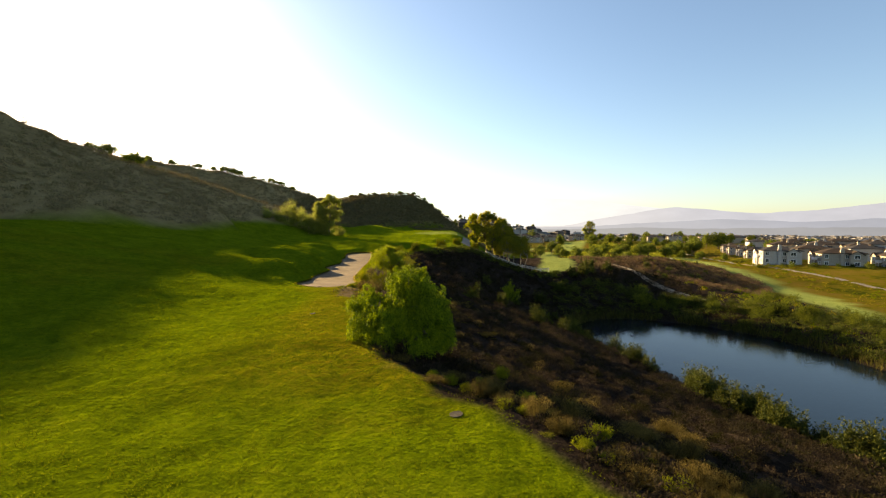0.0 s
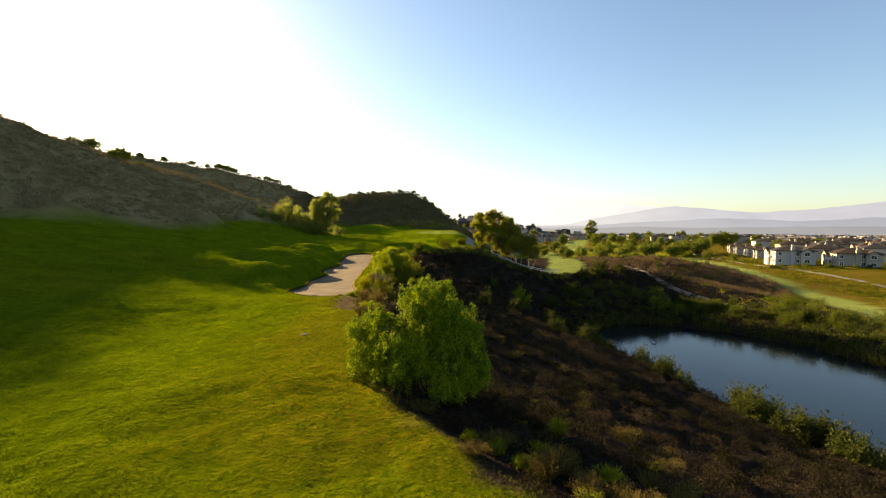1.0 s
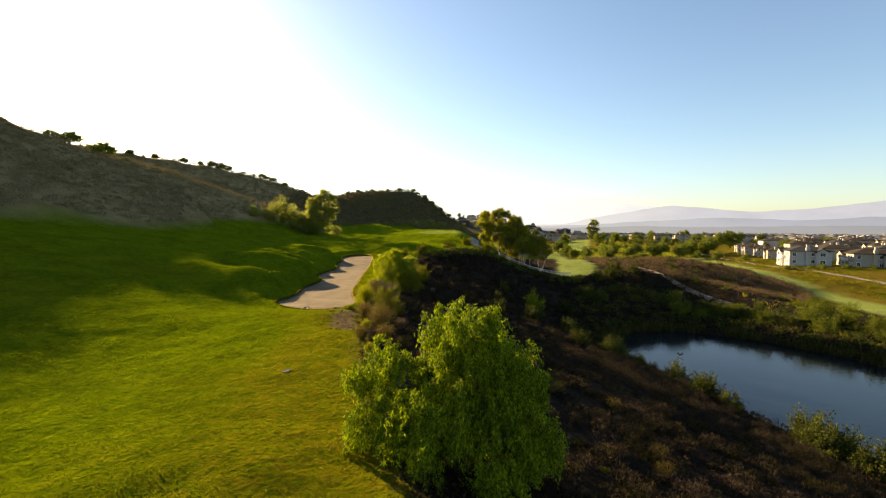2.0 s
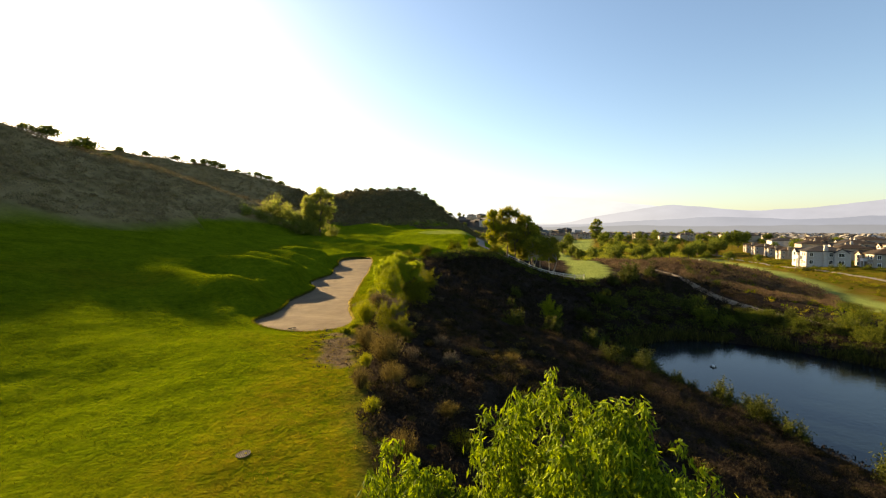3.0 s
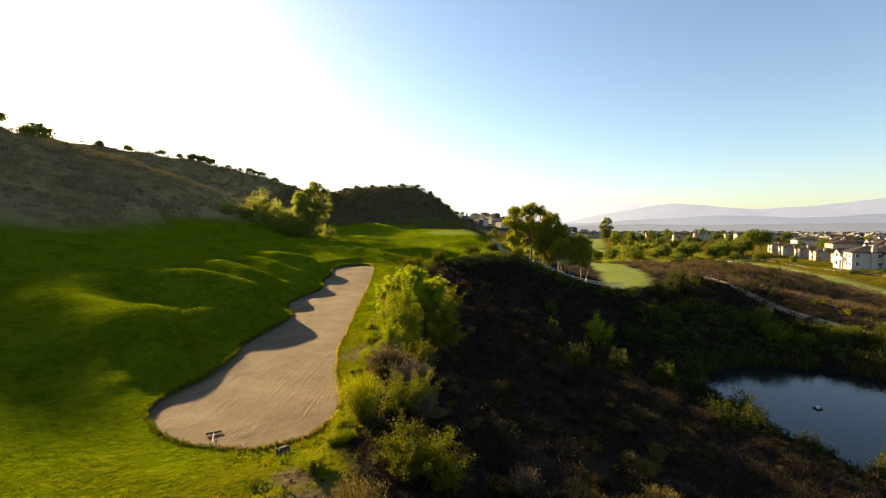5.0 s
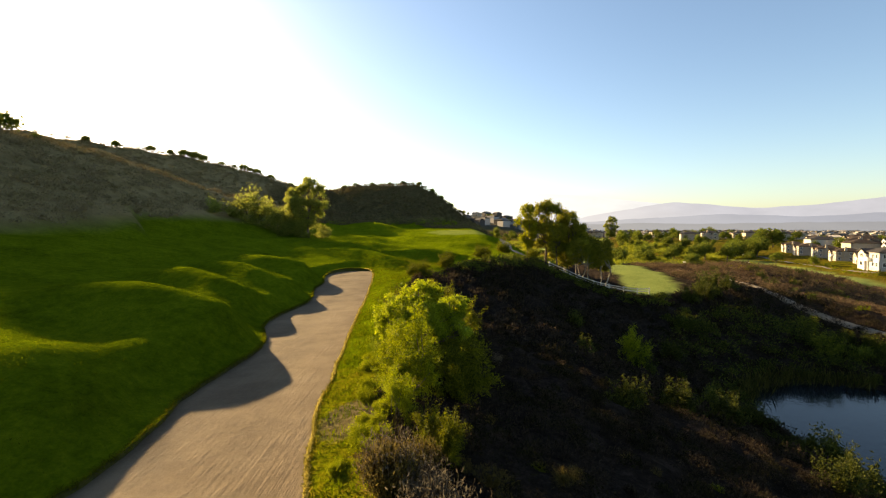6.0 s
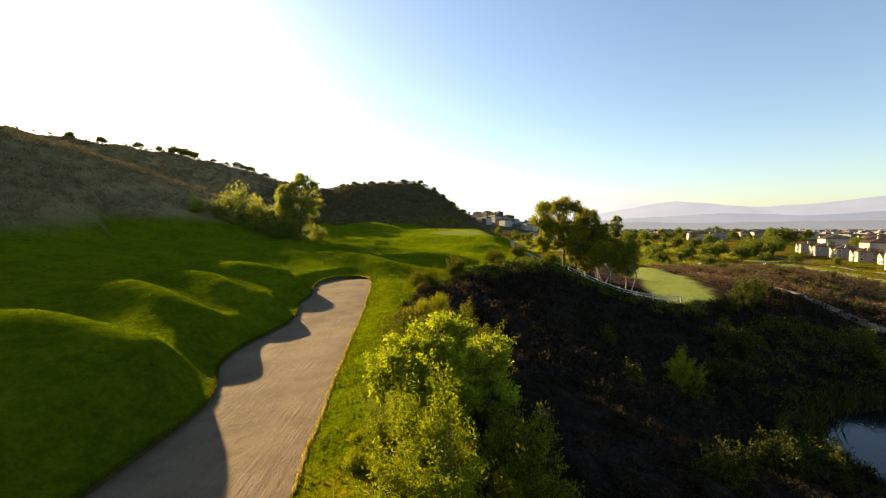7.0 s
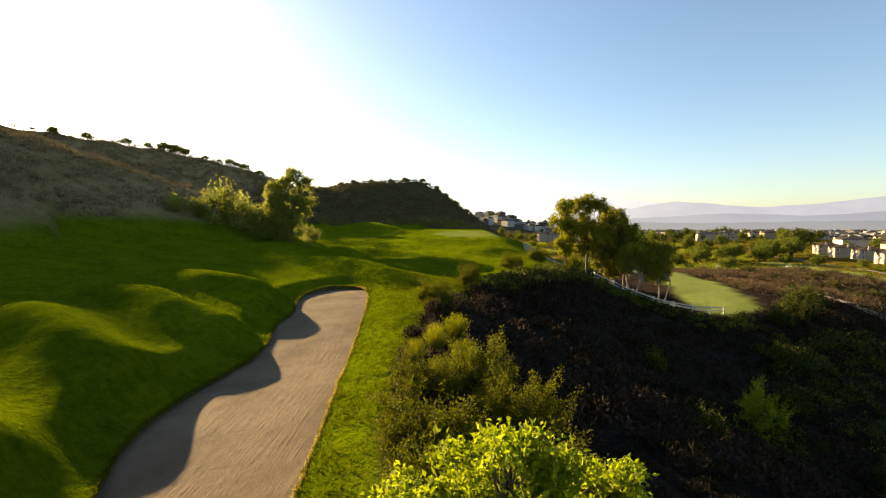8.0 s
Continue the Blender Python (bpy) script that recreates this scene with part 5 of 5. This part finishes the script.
for k in range(60):
    x, y = 10 + r.uniform(0, 90), r.uniform(300, 520)
    if 0.17 < x / y < 0.33:
        continue
    copy_thing(round_tree, standing(x, y, r.uniform(0, 6.28), r.uniform(0.45, 0.85)))
for k in range(34):  # garden shrubs along the estate's edge
    q = r.uniform(-6, 90)
    copy_thing(willow if k % 3 else green, standing(121.5 + q * ax * 0.9 - 3, 168 + q * ay - r.uniform(1, 7), r.uniform(0, 6.28), r.uniform(0.4, 0.7)))
copy_thing(ltree, standing(127.0, 391.0, 0, 1.5))
for x, y in ((125, 388), (130, 395)):
    copy_thing(round_tree, standing(x, y, x, 1.1))

# ---- rail fence along the cart path ----
RAIL = plain("weathered_white_wood", [(0.35, (0.30, 0.28, 0.245)), (0.65, (0.50, 0.475, 0.43))], 5, 0.8, 0.4, 0.01)


def rail_fence(line, gap=2.3):
    pts = np.array(line, float)
    s = np.r_[0, np.cumsum(np.hypot(*np.diff(pts, axis=0).T))]
    at = np.arange(0, s[-1], gap)
    p = [(float(np.interp(q, s, pts[:, 0])), float(np.interp(q, s, pts[:, 1]))) for q in at]
    p = [(x, y, land(x, y)) for x, y in p]
    ob = thing("rail_fence", "white two-rail wooden fence beside the cart path", "fence", Matrix.Translation(p[0]))
    post_me = flat("post", [box(-0.07, -0.07, -0.3, 0.07, 0.07, 0.92), box(-0.085, -0.085, 0.92, 0.085, 0.085, 0.96)], RAIL)
    inv = ob.matrix_world.inverted()
    for a in p:
        part("post", post_me, ob).matrix_basis = inv @ Matrix.Translation(a)
    for a, b in zip(p[:-1], p[1:]):
        way = Vector(b) - Vector(a)
        for h in (0.42, 0.78):
            rail = part("rail", flat("rail", [box(0, -0.03, -0.06, way.length, 0.03, 0.06)], RAIL), ob)
            rail.matrix_basis = inv @ Matrix.Translation((a[0], a[1], a[2] + h)) @ way.to_track_quat("X", "Z").to_matrix().to_4x4()
    return ob


rail_fence([(10.4, 111.9), (13.4, 110.5), (16.2, 109.7), (19.8, 109.1), (23.2, 109.3), (27.0, 110.5)])

# ---- small things on the course ----
IRON = plain("rusty_iron", [(0.35, (0.030, 0.026, 0.022)), (0.65, (0.10, 0.085, 0.07))], 12, 0.9, 0.5, 0.01, 0.0, 0.1)
CONCRETE = plain("pale_concrete", [(0.35, (0.40, 0.38, 0.34)), (0.65, (0.58, 0.55, 0.50))], 5, 0.9, 0.4, 0.01)
DARK = plain("dark_plastic", [(0.35, (0.014, 0.014, 0.013)), (0.65, (0.035, 0.034, 0.032))], 8, 0.85, 0.2, 0.005, spec=0.1)
HANDLE = plain("pale_wood_handle", [(0.35, (0.17, 0.145, 0.11)), (0.65, (0.27, 0.235, 0.19))], 9, 0.6, 0.2, 0.004)


def disc_ring(r0, r1, z0, z1, n=28):
    a = np.linspace(0, 2 * math.pi, n, endpoint=False)
    v = np.concatenate([np.stack([q * np.cos(a), q * np.sin(a), 0 * a + z], 1) for q, z in ((r0, z0), (r1, z0), (r1, z1), (r0, z1))])
    i, j = np.arange(n), (np.arange(n) + 1) % n
    return v, np.concatenate([np.stack([i + k * n, j + k * n, j + (k + 1) % 4 * n, i + (k + 1) % 4 * n], 1) for k in range(4)])


def tilted(x, y, lift=0.0, turn=0.0):
    """Lies on the land with its slope."""
    gx, gy = (land(x + 0.3, y) - land(x - 0.3, y)) / 0.6, (land(x, y + 0.3) - land(x, y - 0.3)) / 0.6
    return Matrix.Translation((x, y, land(x, y) + lift)) @ Vector((-gx, -gy, 1)).to_track_quat("Z", "Y").to_matrix().to_4x4() @ pose(0, 0, 0, 0, 0, turn)


COLLAR = plain("dirty_drain_collar", [(0.35, (0.020, 0.018, 0.010)), (0.65, (0.055, 0.048, 0.028))], 9, 0.9, 0.5, 0.01)


def drain(x, y, radius):
    ob = thing("drain", "round sunken iron drain grate in the turf", "drain", tilted(x, y, -0.004))
    part("rim", flat("rim", [disc_ring(radius * 0.86, radius, -0.12, 0.022)], COLLAR), ob, "dirty collar")
    # solid dark disc above the turf paints the shade inside the pit
    part("well", flat("well", [disc_ring(0.001, radius * 0.88, -0.06, 0.012)], DARK), ob)
    for k in range(-3, 4):
        half = math.sqrt(max(0.02, 0.70 - (k * 0.24) ** 2)) * radius
        part("bar", flat("bar", [box(-half, k * radius * 0.24 - 0.012, 0.004, half, k * radius * 0.24 + 0.012, 0.018)], IRON), ob)


drain(0.35, 15.7, 0.24)
drain(-9.25, 30.6, 0.19)


def bunker_rake(x, y, turn):
    ob = thing("bunker_rake", "bunker rake lying on the sand's edge", "rake", pose(x, y, float(sand_height(np.array([x]), np.array([y]))[0]) + 0.05, 0, 0, turn) @ Matrix.Diagonal((0.52, 0.52, 0.52, 1)))
    part("head", flat("head", [box(-0.42, -0.05, -0.02, 0.42, 0.05, 0.07)], DARK), ob)
    for k in range(-6, 7):
        part("tooth", flat("tooth", [box(k * 0.065 - 0.012, -0.05, -0.07, k * 0.065 + 0.012, -0.02, 0.0)], DARK), ob)
    v, f = limb((0, 0.04, 0.03), (0, 1.5, 0.02), 0.022, 0.02, 0.0, rng, 8, 3)
    part("handle", mesh_of("handle", v, f, HANDLE), ob, "pale handle")


bunker_rake(-13.2, 46.4, 205)
block = thing("marker_block", "small dark marker block on the grass", "marker", tilted(-10.5, 44.9, 0.0, 20))
part("block", flat("block", [box(-0.16, -0.09, -0.02, 0.16, 0.09, 0.16), box(-0.13, -0.07, 0.16, 0.13, 0.07, 0.18)], IRON), block)


def fountain(x, y):
    ob = thing("floating_aerator", "small floating fountain head on the pond", "fountain", Matrix.Translation((x, y, POND_Z)))
    part("float", flat("float", [disc_ring(0.18, 0.42, -0.1, 0.07)], DARK), ob)
    part("nozzle", flat("nozzle", [disc_ring(0.02, 0.16, 0.0, 0.26, 16)], TRIM), ob, "white nozzle")


fountain(33.4, 78.3)


def utility_box(x, y, s=1.0):
    ob = thing("utility_box", "pale utility box beside the cart path", "utility box", standing(x, y, 0.4, s), "utility boxes")
    part("case", flat("case", [box(-0.4, -0.35, -0.2, 0.4, 0.35, 1.2)], CONCRETE), ob)
    part("lid", flat("lid", [box(-0.45, -0.4, 1.2, 0.45, 0.4, 1.3)], TRIM), ob)


for x, y in ((79.5, 197), (82.5, 199), (98, 192)):
    utility_box(x, y, 1.3)

# ---- distance: hazy ranges beyond the valley ----


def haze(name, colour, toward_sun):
    """Far slopes with miles of air-lit haze put into emission, paler towards the sun."""
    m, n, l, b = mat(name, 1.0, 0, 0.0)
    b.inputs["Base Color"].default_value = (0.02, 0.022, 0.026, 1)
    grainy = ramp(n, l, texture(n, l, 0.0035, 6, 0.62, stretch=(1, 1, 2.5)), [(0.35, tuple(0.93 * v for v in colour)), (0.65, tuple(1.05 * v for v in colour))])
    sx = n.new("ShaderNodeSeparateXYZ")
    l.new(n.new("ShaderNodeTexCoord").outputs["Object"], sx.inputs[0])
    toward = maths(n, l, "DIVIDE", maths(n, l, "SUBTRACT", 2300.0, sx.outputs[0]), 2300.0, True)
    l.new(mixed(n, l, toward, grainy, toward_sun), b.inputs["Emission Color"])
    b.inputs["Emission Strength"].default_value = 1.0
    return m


def distant_range(label, line, far, foot, seed, material):
    """A long ridge far off: degrees to the right of straight ahead, and its rise in degrees."""
    a = np.radians(np.arange(-35, 75, 0.25))
    rise = np.interp(np.degrees(a), [p[0] for p in line], [p[1] for p in line]) + 0.10 * fractal(np.degrees(a), 0 * a + seed, 4, 5, seed)
    top_ = np.stack([far * np.sin(a), far * np.cos(a), 6 + far * np.tan(np.radians(rise))], 1)
    mid = np.stack([(far - 250) * np.sin(a), (far - 250) * np.cos(a), 6 + (top_[:, 2] - 6) * 0.4 + 0.4 * foot], 1)
    low_ = np.stack([(far - 600) * np.sin(a), (far - 600) * np.cos(a), 0 * a + foot], 1)
    n = len(a)
    i = np.arange(n - 1)
    f = np.concatenate([np.stack([i + k * n, i + 1 + k * n, i + 1 + (k + 1) * n, i + (k + 1) * n], 1) for k in (0, 1)])
    return tagged(new("backdrop", mesh_of("backdrop", np.concatenate([top_, mid, low_]), f, material)), label, "mountains", kind="structure")


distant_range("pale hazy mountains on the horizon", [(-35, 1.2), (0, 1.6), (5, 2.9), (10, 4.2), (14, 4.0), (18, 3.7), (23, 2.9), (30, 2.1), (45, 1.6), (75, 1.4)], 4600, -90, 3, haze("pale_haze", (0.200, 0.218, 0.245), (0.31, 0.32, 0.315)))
distant_range("range across the valley glowing lavender grey as haze", [(-35, 0.3), (8, 0.3), (15, 0.6), (21, 1.7), (24.5, 2.4), (27.5, 2.75), (31, 2.3), (35, 1.8), (39, 2.1), (45, 2.75), (75, 3.2)], 4200, -85, 5, haze("lavender_haze", (0.146, 0.158, 0.190), (0.235, 0.24, 0.245)))
distant_range("hills low across the valley glowing blue-grey as haze", [(-35, 0.2), (8, 0.2), (15, 0.5), (24, 0.9), (30, 1.25), (38, 0.95), (45, 1.2), (75, 1.3)], 3600, -80, 11, haze("blue_haze", (0.104, 0.116, 0.146), (0.165, 0.172, 0.185)))
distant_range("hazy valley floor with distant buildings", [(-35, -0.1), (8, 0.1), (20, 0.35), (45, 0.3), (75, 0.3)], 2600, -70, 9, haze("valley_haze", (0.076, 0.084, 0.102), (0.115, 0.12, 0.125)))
